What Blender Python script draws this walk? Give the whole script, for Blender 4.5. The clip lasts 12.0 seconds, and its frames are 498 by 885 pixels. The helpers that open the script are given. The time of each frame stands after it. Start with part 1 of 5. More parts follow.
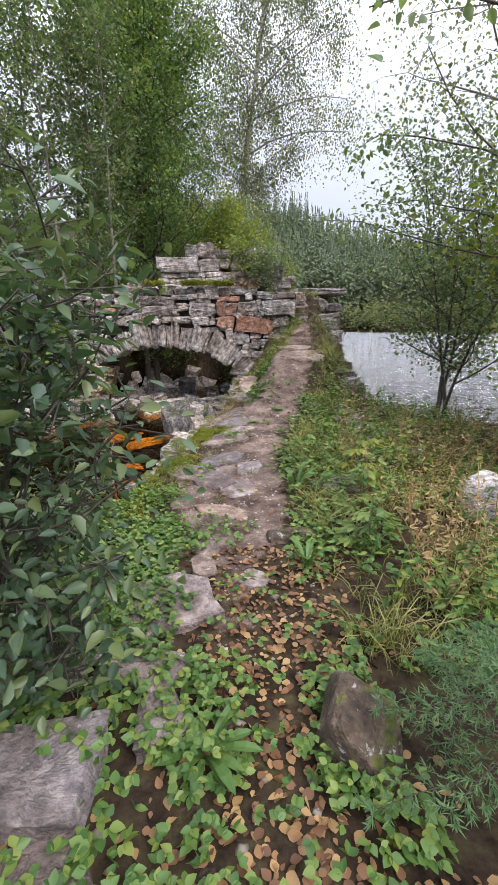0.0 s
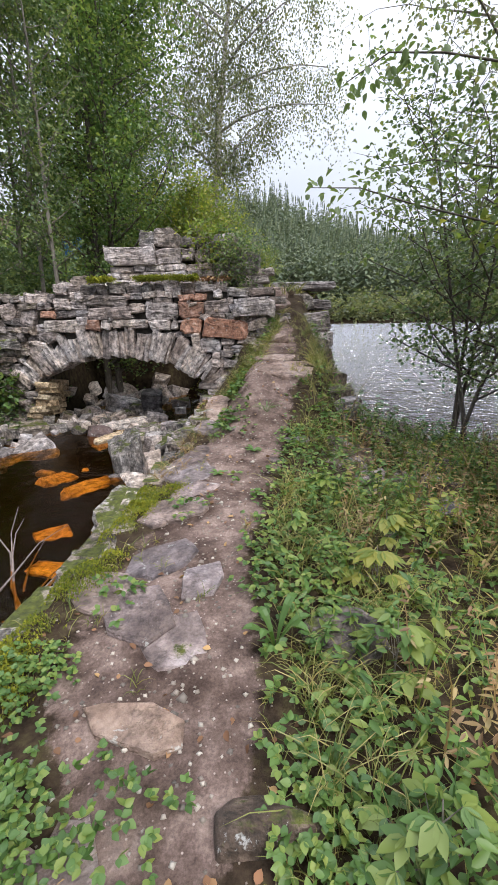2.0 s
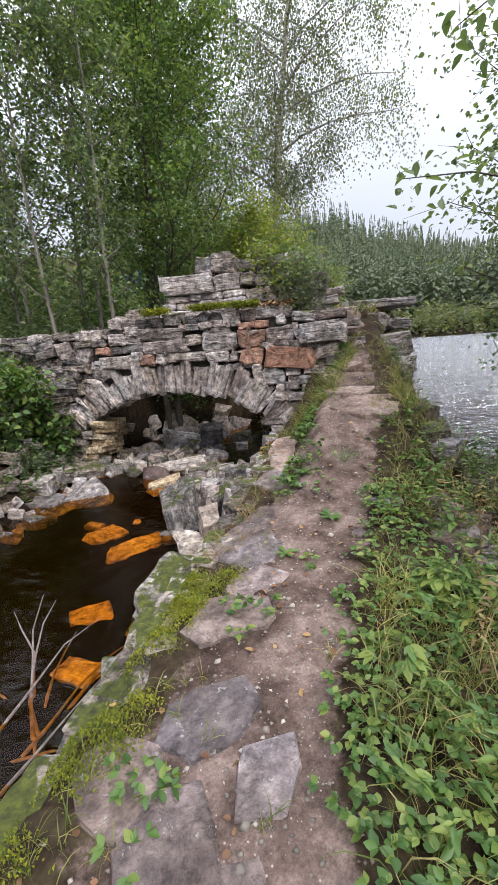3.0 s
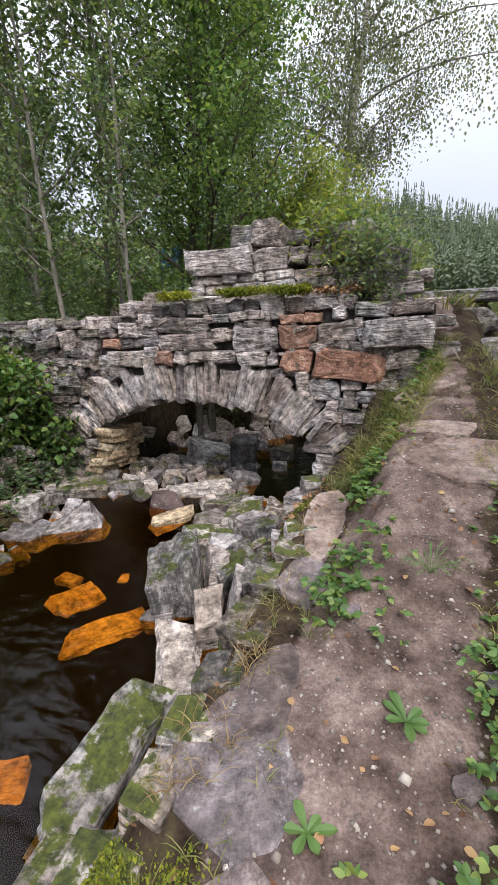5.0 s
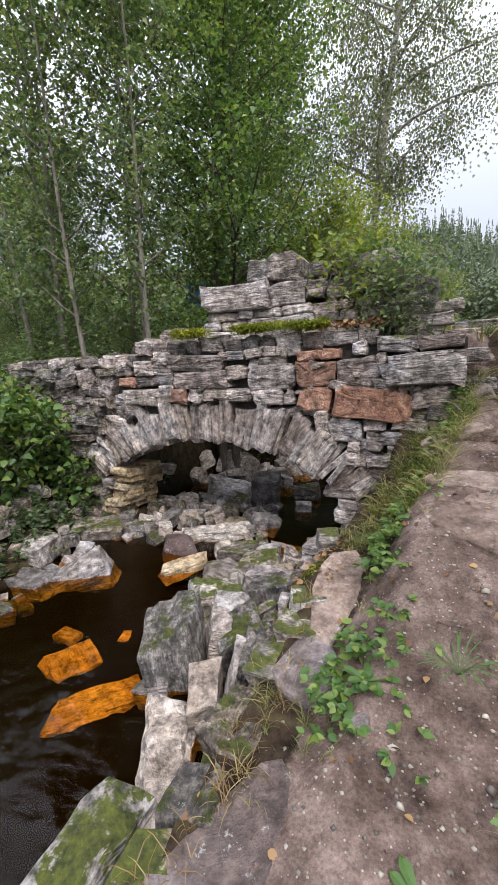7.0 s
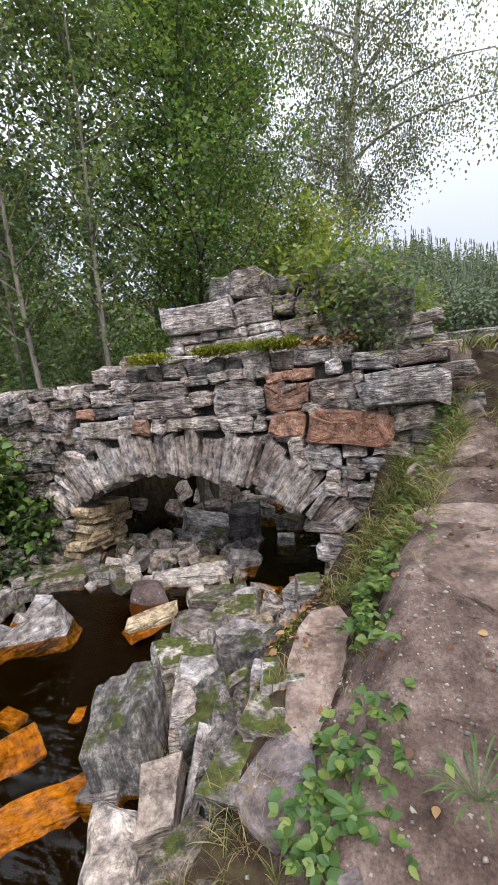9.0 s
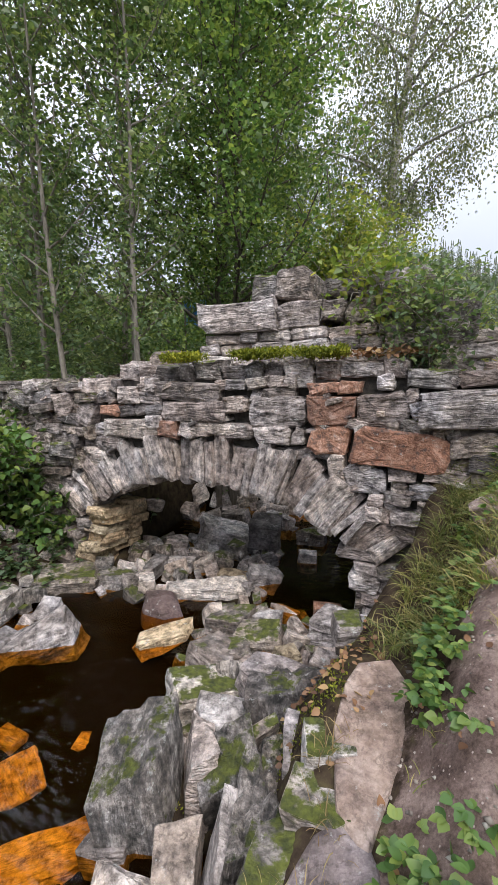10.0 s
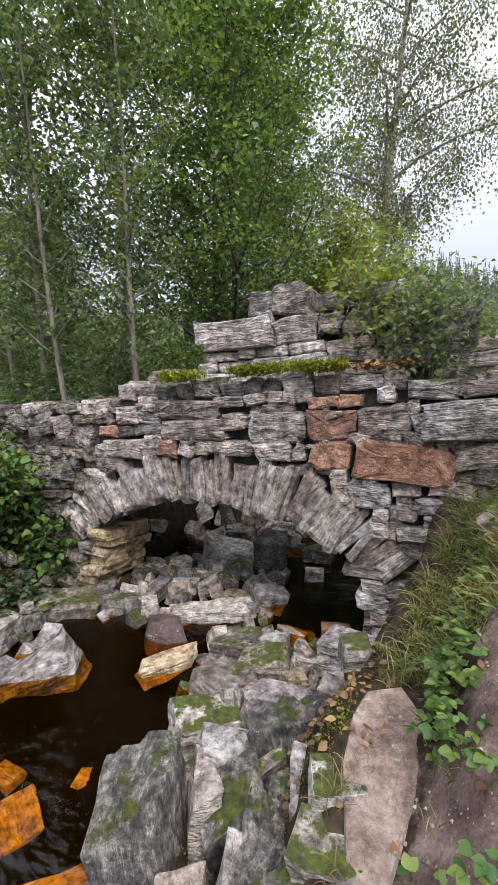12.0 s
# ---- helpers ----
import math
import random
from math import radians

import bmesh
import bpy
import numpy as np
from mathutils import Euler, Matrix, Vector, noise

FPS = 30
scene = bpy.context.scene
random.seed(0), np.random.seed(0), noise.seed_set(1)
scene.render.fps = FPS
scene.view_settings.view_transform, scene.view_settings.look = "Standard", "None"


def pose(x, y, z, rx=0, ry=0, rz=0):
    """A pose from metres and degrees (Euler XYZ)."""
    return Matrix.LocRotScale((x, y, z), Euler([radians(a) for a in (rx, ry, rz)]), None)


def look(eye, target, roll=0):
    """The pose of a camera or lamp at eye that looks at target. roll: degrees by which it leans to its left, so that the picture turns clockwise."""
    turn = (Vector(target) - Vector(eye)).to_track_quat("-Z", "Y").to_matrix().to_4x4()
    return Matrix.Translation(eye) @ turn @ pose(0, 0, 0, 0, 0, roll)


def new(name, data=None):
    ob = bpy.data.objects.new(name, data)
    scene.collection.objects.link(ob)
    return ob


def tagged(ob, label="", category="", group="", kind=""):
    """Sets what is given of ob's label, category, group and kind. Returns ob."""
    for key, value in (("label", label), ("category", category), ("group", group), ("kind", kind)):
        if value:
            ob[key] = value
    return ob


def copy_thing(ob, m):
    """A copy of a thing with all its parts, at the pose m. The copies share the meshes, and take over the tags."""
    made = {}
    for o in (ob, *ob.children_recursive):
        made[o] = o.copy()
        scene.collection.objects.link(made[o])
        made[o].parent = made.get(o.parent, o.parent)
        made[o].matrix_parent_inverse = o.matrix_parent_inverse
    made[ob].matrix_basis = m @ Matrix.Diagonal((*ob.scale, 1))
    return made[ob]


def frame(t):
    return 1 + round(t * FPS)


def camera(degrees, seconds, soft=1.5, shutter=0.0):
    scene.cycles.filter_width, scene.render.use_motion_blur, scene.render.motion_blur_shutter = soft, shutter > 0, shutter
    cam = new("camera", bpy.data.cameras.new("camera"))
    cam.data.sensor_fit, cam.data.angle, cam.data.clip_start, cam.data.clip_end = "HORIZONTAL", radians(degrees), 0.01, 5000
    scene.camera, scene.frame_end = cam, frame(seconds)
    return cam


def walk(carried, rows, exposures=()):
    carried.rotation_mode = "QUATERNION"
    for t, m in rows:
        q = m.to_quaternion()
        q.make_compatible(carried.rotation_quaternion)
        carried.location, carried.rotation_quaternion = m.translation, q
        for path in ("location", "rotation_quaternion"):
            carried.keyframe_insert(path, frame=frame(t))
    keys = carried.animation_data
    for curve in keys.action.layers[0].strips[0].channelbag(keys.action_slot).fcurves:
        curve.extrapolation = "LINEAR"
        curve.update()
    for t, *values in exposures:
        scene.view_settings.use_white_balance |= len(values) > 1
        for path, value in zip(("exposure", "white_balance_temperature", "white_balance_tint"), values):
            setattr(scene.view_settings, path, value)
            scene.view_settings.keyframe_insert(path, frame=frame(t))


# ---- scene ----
cam = camera(60.4, 12.0)
METRES, EYE, TILT, LEAN, TURN = 6.6, 1.45, -15.5, 0.0, 0.0
ROWS = [
    (0.0, 0.0, 0.0, 0.0, -0.0, 0.0, -0.0),
    (0.5, 0.0189, 0.0706, 0.0209, 1.29, -4.55, -2.56),
    (1.0, 0.0332, 0.1266, 0.0519, 3.55, -2.81, 0.02),
    (1.5, 0.0395, 0.1802, 0.0726, 3.31, -2.25, 2.86),
    (2.0, 0.0356, 0.2469, 0.0958, -1.76, -0.93, 1.67),
    (2.5, 0.0381, 0.3297, 0.1252, 3.47, 0.59, 2.68),
    (3.0, 0.0282, 0.3857, 0.1512, 6.78, 1.99, 2.49),
    (5.0, 0.0244, 0.6419, 0.2454, 13.43, 0.07, -1.72),
    (5.5, 0.0439, 0.686, 0.2597, 14.29, 0.38, -1.99),
    (6.0, 0.0622, 0.6987, 0.272, 17.39, 0.77, -1.83),
    (6.5, 0.0668, 0.7016, 0.2748, 17.92, 2.18, -1.57),
    (7.0, 0.0483, 0.7, 0.2767, 18.41, 3.44, -1.89),
    (9.0, 0.0541, 0.7777, 0.299, 16.98, 6.3, 1.1),
    (9.5, 0.0292, 0.7963, 0.3067, 18.28, 6.2, -1.73),
    (10.0, 0.0049, 0.8113, 0.3216, 17.9, 6.2, -3.65),
    (10.5, 0.0093, 0.8231, 0.3258, 19.12, 6.69, -2.74),
    (11.0, 0.0224, 0.8341, 0.3279, 19.5, 7.22, -0.28),
    (11.5, 0.0179, 0.8329, 0.327, 19.16, 7.84, -0.4),
    (12.0, 0.0093, 0.824, 0.3261, 18.87, 8.21, -2.04),
]
walk(cam, [(t, pose(0, 0, EYE, TILT, LEAN, TURN) @ pose(METRES * x, METRES * y, METRES * z, 90 + pitch, roll, yaw)) for t, x, y, z, yaw, pitch, roll in ROWS])

# ---- world, sun, exposure ----
import bmesh
import numpy as np
from mathutils import Vector, Matrix, noise
from math import sin, cos, pi, sqrt, atan2
import random

rng = random.Random(7)
nrg = np.random.default_rng(7)

world = bpy.data.worlds.new("overcast_sky")
scene.world = world
world.use_nodes = True
wn, wl = world.node_tree.nodes, world.node_tree.links
wn.clear()
sky = wn.new("ShaderNodeTexSky")
sky.sky_type, sky.sun_disc = "NISHITA", False
sky.sun_elevation, sky.sun_rotation = math.radians(48), math.radians(60)
cloud = wn.new("ShaderNodeTexNoise")
cloud.inputs["Scale"].default_value = 2.2
cloud.inputs["Detail"].default_value = 5
cramp = wn.new("ShaderNodeValToRGB")
cramp.color_ramp.elements[0].color = (7.0, 7.5, 8.8, 1)
cramp.color_ramp.elements[1].color = (9.0, 9.4, 10.6, 1)
wl.new(cloud.outputs["Fac"], cramp.inputs["Fac"])
wmix = wn.new("ShaderNodeMix")
wmix.data_type = "RGBA"
wmix.inputs["Factor"].default_value = 0.9
wl.new(sky.outputs["Color"], wmix.inputs["A"])
wl.new(cramp.outputs["Color"], wmix.inputs["B"])
wbg = wn.new("ShaderNodeBackground")
wbg.inputs["Strength"].default_value = 0.085
where = wn.new("ShaderNodeTexCoord")
wsep = wn.new("ShaderNodeSeparateXYZ")
wl.new(where.outputs["Generated"], wsep.inputs[0])
rise = wn.new("ShaderNodeMapRange")          # an overcast sky is far brighter overhead than near the horizon
rise.inputs["From Min"].default_value, rise.inputs["From Max"].default_value = 0.0, 1.0
rise.inputs["To Min"].default_value, rise.inputs["To Max"].default_value = 0.0, 1.0
wl.new(wsep.outputs["Z"], rise.inputs["Value"])
square = wn.new("ShaderNodeMath")
square.operation = "POWER"
square.inputs[1].default_value = 2.0
wl.new(rise.outputs["Result"], square.inputs[0])
gain = wn.new("ShaderNodeMath")
gain.operation = "MULTIPLY_ADD"
gain.inputs[1].default_value, gain.inputs[2].default_value = 1.7, 0.56
wl.new(square.outputs[0], gain.inputs[0])
dome = wn.new("ShaderNodeVectorMath")
dome.operation = "SCALE"
wl.new(wmix.outputs["Result"], dome.inputs[0])
wl.new(gain.outputs[0], dome.inputs["Scale"])
wl.new(dome.outputs["Vector"], wbg.inputs["Color"])
wout = wn.new("ShaderNodeOutputWorld")
wl.new(wbg.outputs["Background"], wout.inputs["Surface"])

sun = new("sun", bpy.data.lights.new("sun", "SUN"))
sun.data.energy, sun.data.angle, sun.data.color = 1.5, math.radians(25), (1.0, 0.96, 0.9)
sun.matrix_world = look((6, -6, 12), (0, 2, 0))
scene.view_settings.exposure = 1.02

# ---- materials ----
def nodes_of(name):
    m = bpy.data.materials.new(name)
    m.use_nodes = True
    n, l = m.node_tree.nodes, m.node_tree.links
    return m, n, l, n["Principled BSDF"]


def noise_tex(n, l, scale, detail=6, rough=0.6, stretch=None, obj=False):
    co = n.new("ShaderNodeTexCoord")
    src = co.outputs["Object"]
    if not obj:
        geo = n.new("ShaderNodeNewGeometry")
        src = geo.outputs["Position"]
    if stretch:
        mp = n.new("ShaderNodeMapping")
        mp.inputs["Scale"].default_value = stretch
        l.new(src, mp.inputs["Vector"])
        src = mp.outputs["Vector"]
    t = n.new("ShaderNodeTexNoise")
    t.inputs["Scale"].default_value = scale
    t.inputs["Detail"].default_value = detail
    t.inputs["Roughness"].default_value = rough
    l.new(src, t.inputs["Vector"])
    return t.outputs["Fac"]


def ramp(n, l, fac, stops):
    r = n.new("ShaderNodeValToRGB")
    e = r.color_ramp.elements
    while len(e) < len(stops):
        e.new(0.5)
    for el, (p, c) in zip(e, stops):
        el.position = p
        el.color = tuple(c) + (1,) if len(c) == 3 else c
    l.new(fac, r.inputs["Fac"])
    return r.outputs["Color"]


def mixc(n, l, fac, a, b, blend="MIX"):
    m = n.new("ShaderNodeMix")
    m.data_type = "RGBA"
    m.blend_type = blend
    for key, v in (("Factor", fac), ("A", a), ("B", b)):
        s = m.inputs[key]
        if isinstance(v, (int, float)):
            s.default_value = v
        elif isinstance(v, tuple):
            s.default_value = v + (1,)
        else:
            l.new(v, s)
    return m.outputs["Result"]


def maths(n, l, op, a, b=0.0, clamp=False):
    m = n.new("ShaderNodeMath")
    m.operation = op
    m.use_clamp = clamp
    for i, v in enumerate((a, b)):
        if isinstance(v, (int, float)):
            m.inputs[i].default_value = v
        else:
            l.new(v, m.inputs[i])
    return m.outputs[0]


def bump(n, l, bsdf, height, strength, dist=0.02):
    b = n.new("ShaderNodeBump")
    b.inputs["Strength"].default_value = strength
    b.inputs["Distance"].default_value = dist
    l.new(height, b.inputs["Height"])
    l.new(b.outputs["Normal"], bsdf.inputs["Normal"])


def stone_mat(name, dark, mid, light, moss=0.0, strata=True, streak=(1.1, 1.1, 4.5), wet=0.0):
    """Schist: fine layers, lichen blotches, and moss where it faces up."""
    m, n, l, b = nodes_of(name)
    info = n.new("ShaderNodeObjectInfo")
    co = n.new("ShaderNodeTexCoord")
    shift = n.new("ShaderNodeVectorMath")
    shift.operation = "ADD"
    l.new(co.outputs["Object"], shift.inputs[0])
    l.new(maths(n, l, "MULTIPLY", info.outputs["Random"], 40.0), shift.inputs[1])

    def sheet(scale, stretch, detail):
        mp = n.new("ShaderNodeMapping")
        mp.inputs["Scale"].default_value = stretch
        l.new(shift.outputs[0], mp.inputs["Vector"])
        t = n.new("ShaderNodeTexNoise")
        t.inputs["Scale"].default_value = scale
        t.inputs["Detail"].default_value = detail
        t.inputs["Roughness"].default_value = 0.65
        t.inputs["Distortion"].default_value = 0.25
        l.new(mp.outputs["Vector"], t.inputs["Vector"])
        return t.outputs["Fac"]

    big = noise_tex(n, l, 2.3, 5)
    blot = noise_tex(n, l, 11, 9, 0.72)
    if strata:
        sheets = sheet(3.2, streak, 8)
        crack = sheet(2.1, tuple(v * 0.9 for v in streak), 4)
    else:
        sheets = noise_tex(n, l, 9.0, 8, 0.65)
        crack = sheet(3.0, (1, 1, 1), 6)
    share = 0.26 if strata else 0.36
    layers = maths(n, l, "ADD", maths(n, l, "MULTIPLY", sheets, share), maths(n, l, "MULTIPLY", blot, 1 - share))
    gap = maths(n, l, "ABSOLUTE", maths(n, l, "SUBTRACT", crack, 0.5))
    fine = noise_tex(n, l, 60, 6, 0.7)
    col = ramp(n, l, layers, [(0.4, dark), (0.5, mid), (0.6, light)])
    tint = ramp(n, l, info.outputs["Random"], [(0.0, (0.62, 0.6, 0.62)), (0.2, (1.15, 1.02, 0.95)), (0.4, (0.9, 0.9, 0.93)), (0.6, (1.3, 1.27, 1.28)), (0.8, (1.02, 0.9, 0.8)), (1.0, (1.4, 1.36, 1.33))])
    col = mixc(n, l, 1.0, col, tint, "MULTIPLY")
    stain = ramp(n, l, big, [(0.36, (0.5, 0.43, 0.37)), (0.5, (0.95, 0.88, 0.82)), (0.64, (1.06, 1.05, 1.06))])
    col = mixc(n, l, 0.8, col, stain, "MULTIPLY")
    lich = ramp(n, l, noise_tex(n, l, 14, 5, 0.7), [(0.62, (0, 0, 0)), (0.67, (1, 1, 1))])
    col = mixc(n, l, maths(n, l, "MULTIPLY", lich, 0.6), col, (0.6, 0.6, 0.57))
    seam = ramp(n, l, gap, [(0.0, (0.3, 0.28, 0.26)), (0.022, (1, 1, 1))])
    col = mixc(n, l, 0.5, col, seam, "MULTIPLY")
    if moss:
        geo = n.new("ShaderNodeNewGeometry")
        sep = n.new("ShaderNodeSeparateXYZ")
        l.new(geo.outputs["Normal"], sep.inputs[0])
        up = maths(n, l, "MULTIPLY", sep.outputs["Z"], 0.2)
        mk = maths(n, l, "ADD", noise_tex(n, l, 4.5, 7, 0.7), up)
        mk = ramp(n, l, mk, [(0.86 - 0.36 * moss, (0, 0, 0)), (0.92 - 0.36 * moss, (1, 1, 1))])
        mc = ramp(n, l, noise_tex(n, l, 22, 5), [(0.3, (0.022, 0.03, 0.006)), (0.7, (0.13, 0.145, 0.018))])
        col = mixc(n, l, mk, col, mc)
    l.new(col, b.inputs["Base Color"])
    b.inputs["Roughness"].default_value = 0.8 - wet * 0.5
    h = maths(n, l, "ADD", maths(n, l, "MULTIPLY", layers, 1.2), maths(n, l, "MULTIPLY", fine, 0.35))
    h = maths(n, l, "ADD", h, noise_tex(n, l, 10, 6, 0.65))
    h = maths(n, l, "ADD", h, maths(n, l, "MULTIPLY", gap, 4.0, True))
    bump(n, l, b, h, 0.95, 0.04)
    return m


def leaf_mat(name, c0, c1, c2, trans=0.35, rough=0.5):
    """Leaves: each one its own shade, light passing through them."""
    m, n, l, b = nodes_of(name)
    geo = n.new("ShaderNodeNewGeometry")
    col = ramp(n, l, geo.outputs["Random Per Island"], [(0.0, c0), (0.55, c1), (1.0, c2)])
    big = ramp(n, l, noise_tex(n, l, 1.1, 3), [(0.35, (0.7, 0.75, 0.7)), (0.65, (1.15, 1.1, 1.0))])
    col = mixc(n, l, 1.0, col, big, "MULTIPLY")
    l.new(col, b.inputs["Base Color"])
    b.inputs["Roughness"].default_value = rough
    tr = n.new("ShaderNodeBsdfTranslucent")
    l.new(mixc(n, l, 1.0, col, (1.3, 1.35, 0.7), "MULTIPLY"), tr.inputs["Color"])
    mx = n.new("ShaderNodeMixShader")
    mx.inputs[0].default_value = trans
    l.new(b.outputs[0], mx.inputs[1])
    l.new(tr.outputs[0], mx.inputs[2])
    l.new(mx.outputs[0], n["Material Output"].inputs["Surface"])
    return m


def bark_mat(name, dark, light, scale=7, pale=None):
    m, n, l, b = nodes_of(name)
    t = noise_tex(n, l, scale, 8, 0.7, (4, 4, 0.8))
    col = ramp(n, l, t, [(0.35, dark), (0.65, light)])
    if pale:
        bands = noise_tex(n, l, 5, 5, 0.7, (0.6, 0.6, 5))
        col = mixc(n, l, ramp(n, l, bands, [(0.42, (0, 0, 0)), (0.5, (1, 1, 1))]), col, pale)
    l.new(col, b.inputs["Base Color"])
    b.inputs["Roughness"].default_value = 0.9
    bump(n, l, b, t, 0.8, 0.02)
    return m


def ground_mat():
    """Trodden gravelly earth on the path, leaf mould and moss beside it, forest floor far off; the bed under water is
    near-black, the dark of depth painted in.
    """
    m, n, l, b = nodes_of("earth")
    at = n.new("ShaderNodeAttribute")
    at.attribute_name = "trodden"
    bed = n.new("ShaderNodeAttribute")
    bed.attribute_name = "depth_dark"
    mid = noise_tex(n, l, 5, 8, 0.7)
    fine = noise_tex(n, l, 70, 6, 0.75)
    vor = n.new("ShaderNodeTexVoronoi")
    vor.inputs["Scale"].default_value = 38
    geo = n.new("ShaderNodeNewGeometry")
    l.new(geo.outputs["Position"], vor.inputs["Vector"])
    path = ramp(n, l, mid, [(0.32, (0.06, 0.043, 0.037)), (0.5, (0.165, 0.122, 0.106)), (0.68, (0.32, 0.25, 0.22))])
    path = mixc(n, l, 0.75, path, ramp(n, l, fine, [(0.35, (0.5, 0.5, 0.5)), (0.65, (1.3, 1.3, 1.3))]), "MULTIPLY")
    grit = ramp(n, l, vor.outputs["Distance"], [(0.12, (1, 1, 1)), (0.2, (0, 0, 0))])
    few = ramp(n, l, vor.outputs["Color"], [(0.55, (0, 0, 0)), (0.6, (1, 1, 1))])
    path = mixc(n, l, mixc(n, l, 1.0, grit, few, "MULTIPLY"), path, (0.4, 0.34, 0.31))
    bank = ramp(n, l, noise_tex(n, l, 8, 7, 0.7), [(0.34, (0.016, 0.011, 0.008)), (0.5, (0.05, 0.035, 0.024)), (0.66, (0.085, 0.07, 0.034))])
    patch = ramp(n, l, noise_tex(n, l, 1.7, 4, 0.6), [(0.38, (0.55, 0.5, 0.47)), (0.6, (1.15, 1.1, 1.08))])
    path = mixc(n, l, 1.0, path, patch, "MULTIPLY")
    edge = maths(n, l, "ADD", at.outputs["Fac"], maths(n, l, "MULTIPLY", maths(n, l, "SUBTRACT", mid, 0.5), 1.5))
    col = mixc(n, l, ramp(n, l, edge, [(0.42, (0, 0, 0)), (0.58, (1, 1, 1))]), bank, path)
    # near-black below the waterline: light lost in deep water, put into the colour
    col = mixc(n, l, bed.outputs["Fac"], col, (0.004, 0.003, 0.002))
    l.new(col, b.inputs["Base Color"])
    b.inputs["Roughness"].default_value = 0.95
    b.inputs["Specular IOR Level"].default_value = 0.05
    bump(n, l, b, maths(n, l, "ADD", mid, maths(n, l, "MULTIPLY", fine, 0.5)), 0.7, 0.03)
    return m


def water_mat():
    """Tea-brown moor water: what lies under it shows through tinted, and the surface mirrors with small ripples."""
    m, n, l, b = nodes_of("water")
    r1 = noise_tex(n, l, 5, 2, 0.5, (1, 2.0, 1))
    r2 = noise_tex(n, l, 1.3, 3, 0.5)
    bp = n.new("ShaderNodeBump")
    bp.inputs["Strength"].default_value = 1.0
    bp.inputs["Distance"].default_value = 0.12
    geo = n.new("ShaderNodeNewGeometry")
    sep = n.new("ShaderNodeSeparateXYZ")
    l.new(geo.outputs["Position"], sep.inputs[0])
    wind = maths(n, l, "ADD", maths(n, l, "MULTIPLY", maths(n, l, "SUBTRACT", sep.outputs["X"], 1.5), 0.5, True), 0.16)
    race = maths(n, l, "MULTIPLY", maths(n, l, "SUBTRACT", sep.outputs["Y"], 9.4), 0.6, True)
    wind = maths(n, l, "ADD", wind, maths(n, l, "MULTIPLY", race, 0.4))
    waves = maths(n, l, "ADD", r1, maths(n, l, "MULTIPLY", r2, 1.5))
    l.new(maths(n, l, "MULTIPLY", waves, wind), bp.inputs["Height"])
    tr = n.new("ShaderNodeBsdfTransparent")
    tr.inputs["Color"].default_value = (0.92, 0.58, 0.16, 1)
    gl = n.new("ShaderNodeBsdfGlossy")
    gl.inputs["Roughness"].default_value = 0.06
    l.new(bp.outputs["Normal"], gl.inputs["Normal"])
    fr = n.new("ShaderNodeFresnel")
    fr.inputs["IOR"].default_value = 1.33
    mx = n.new("ShaderNodeMixShader")
    l.new(fr.outputs[0], mx.inputs[0])
    l.new(tr.outputs[0], mx.inputs[1])
    l.new(gl.outputs[0], mx.inputs[2])
    l.new(mx.outputs[0], n["Material Output"].inputs["Surface"])
    return m


def plain_mat(name, c0, c1, rough=0.8, scale=12):
    m, n, l, b = nodes_of(name)
    t = noise_tex(n, l, scale, 6)
    l.new(ramp(n, l, t, [(0.35, c0), (0.65, c1)]), b.inputs["Base Color"])
    b.inputs["Roughness"].default_value = rough
    bump(n, l, b, t, 0.5, 0.01)
    return m


EARTH = ground_mat()
WATER = water_mat()
GREY = stone_mat("grey_schist", (0.11, 0.102, 0.104), (0.4, 0.375, 0.37), (0.74, 0.7, 0.69), 0.12)
VOUSS = stone_mat("arch_schist", (0.11, 0.103, 0.103), (0.42, 0.395, 0.39), (0.78, 0.74, 0.72), 0.05, streak=(10, 2, 1.2))
MOSSY = stone_mat("mossy_schist", (0.06, 0.058, 0.055), (0.2, 0.186, 0.176), (0.46, 0.435, 0.41), 0.55)
MOSSYV = stone_mat("upright_layered_schist", (0.045, 0.045, 0.043), (0.18, 0.168, 0.158), (0.5, 0.475, 0.45), 0.5, streak=(13, 8, 1.4))
MOSSFULL = stone_mat("moss_grown_schist", (0.09, 0.088, 0.083), (0.38, 0.36, 0.34), (0.7, 0.67, 0.64), 0.66)
DARK = stone_mat("dark_schist", (0.07, 0.068, 0.068), (0.2, 0.188, 0.188), (0.4, 0.38, 0.38), 0.2)
PALE = stone_mat("pale_banded_schist", (0.15, 0.14, 0.138), (0.45, 0.43, 0.42), (0.8, 0.77, 0.75), 0.05, streak=(2.5, 2.5, 10))
RUST = stone_mat("rust_red_stone", (0.11, 0.085, 0.078), (0.36, 0.2, 0.14), (0.52, 0.38, 0.32), 0.0, strata=False)
PINK = stone_mat("pinkish_boulder", (0.14, 0.10, 0.095), (0.21, 0.155, 0.15), (0.28, 0.22, 0.21), 0.0, strata=False, wet=0.5)
TAN = stone_mat("tan_stone", (0.14, 0.105, 0.07), (0.55, 0.46, 0.31), (0.8, 0.7, 0.52), 0.0, streak=(1.3, 6, 6))
SLATE = stone_mat("path_slate", (0.13, 0.11, 0.112), (0.25, 0.215, 0.218), (0.42, 0.37, 0.365), 0.1, strata=False)
BEDROCK = stone_mat("worn_bedrock", (0.17, 0.13, 0.115), (0.31, 0.25, 0.22), (0.46, 0.39, 0.35), 0.0, strata=False)
MOSSBROWN = stone_mat("mossy_brown_stone", (0.045, 0.036, 0.028), (0.12, 0.095, 0.075), (0.25, 0.21, 0.175), 0.52, strata=False)
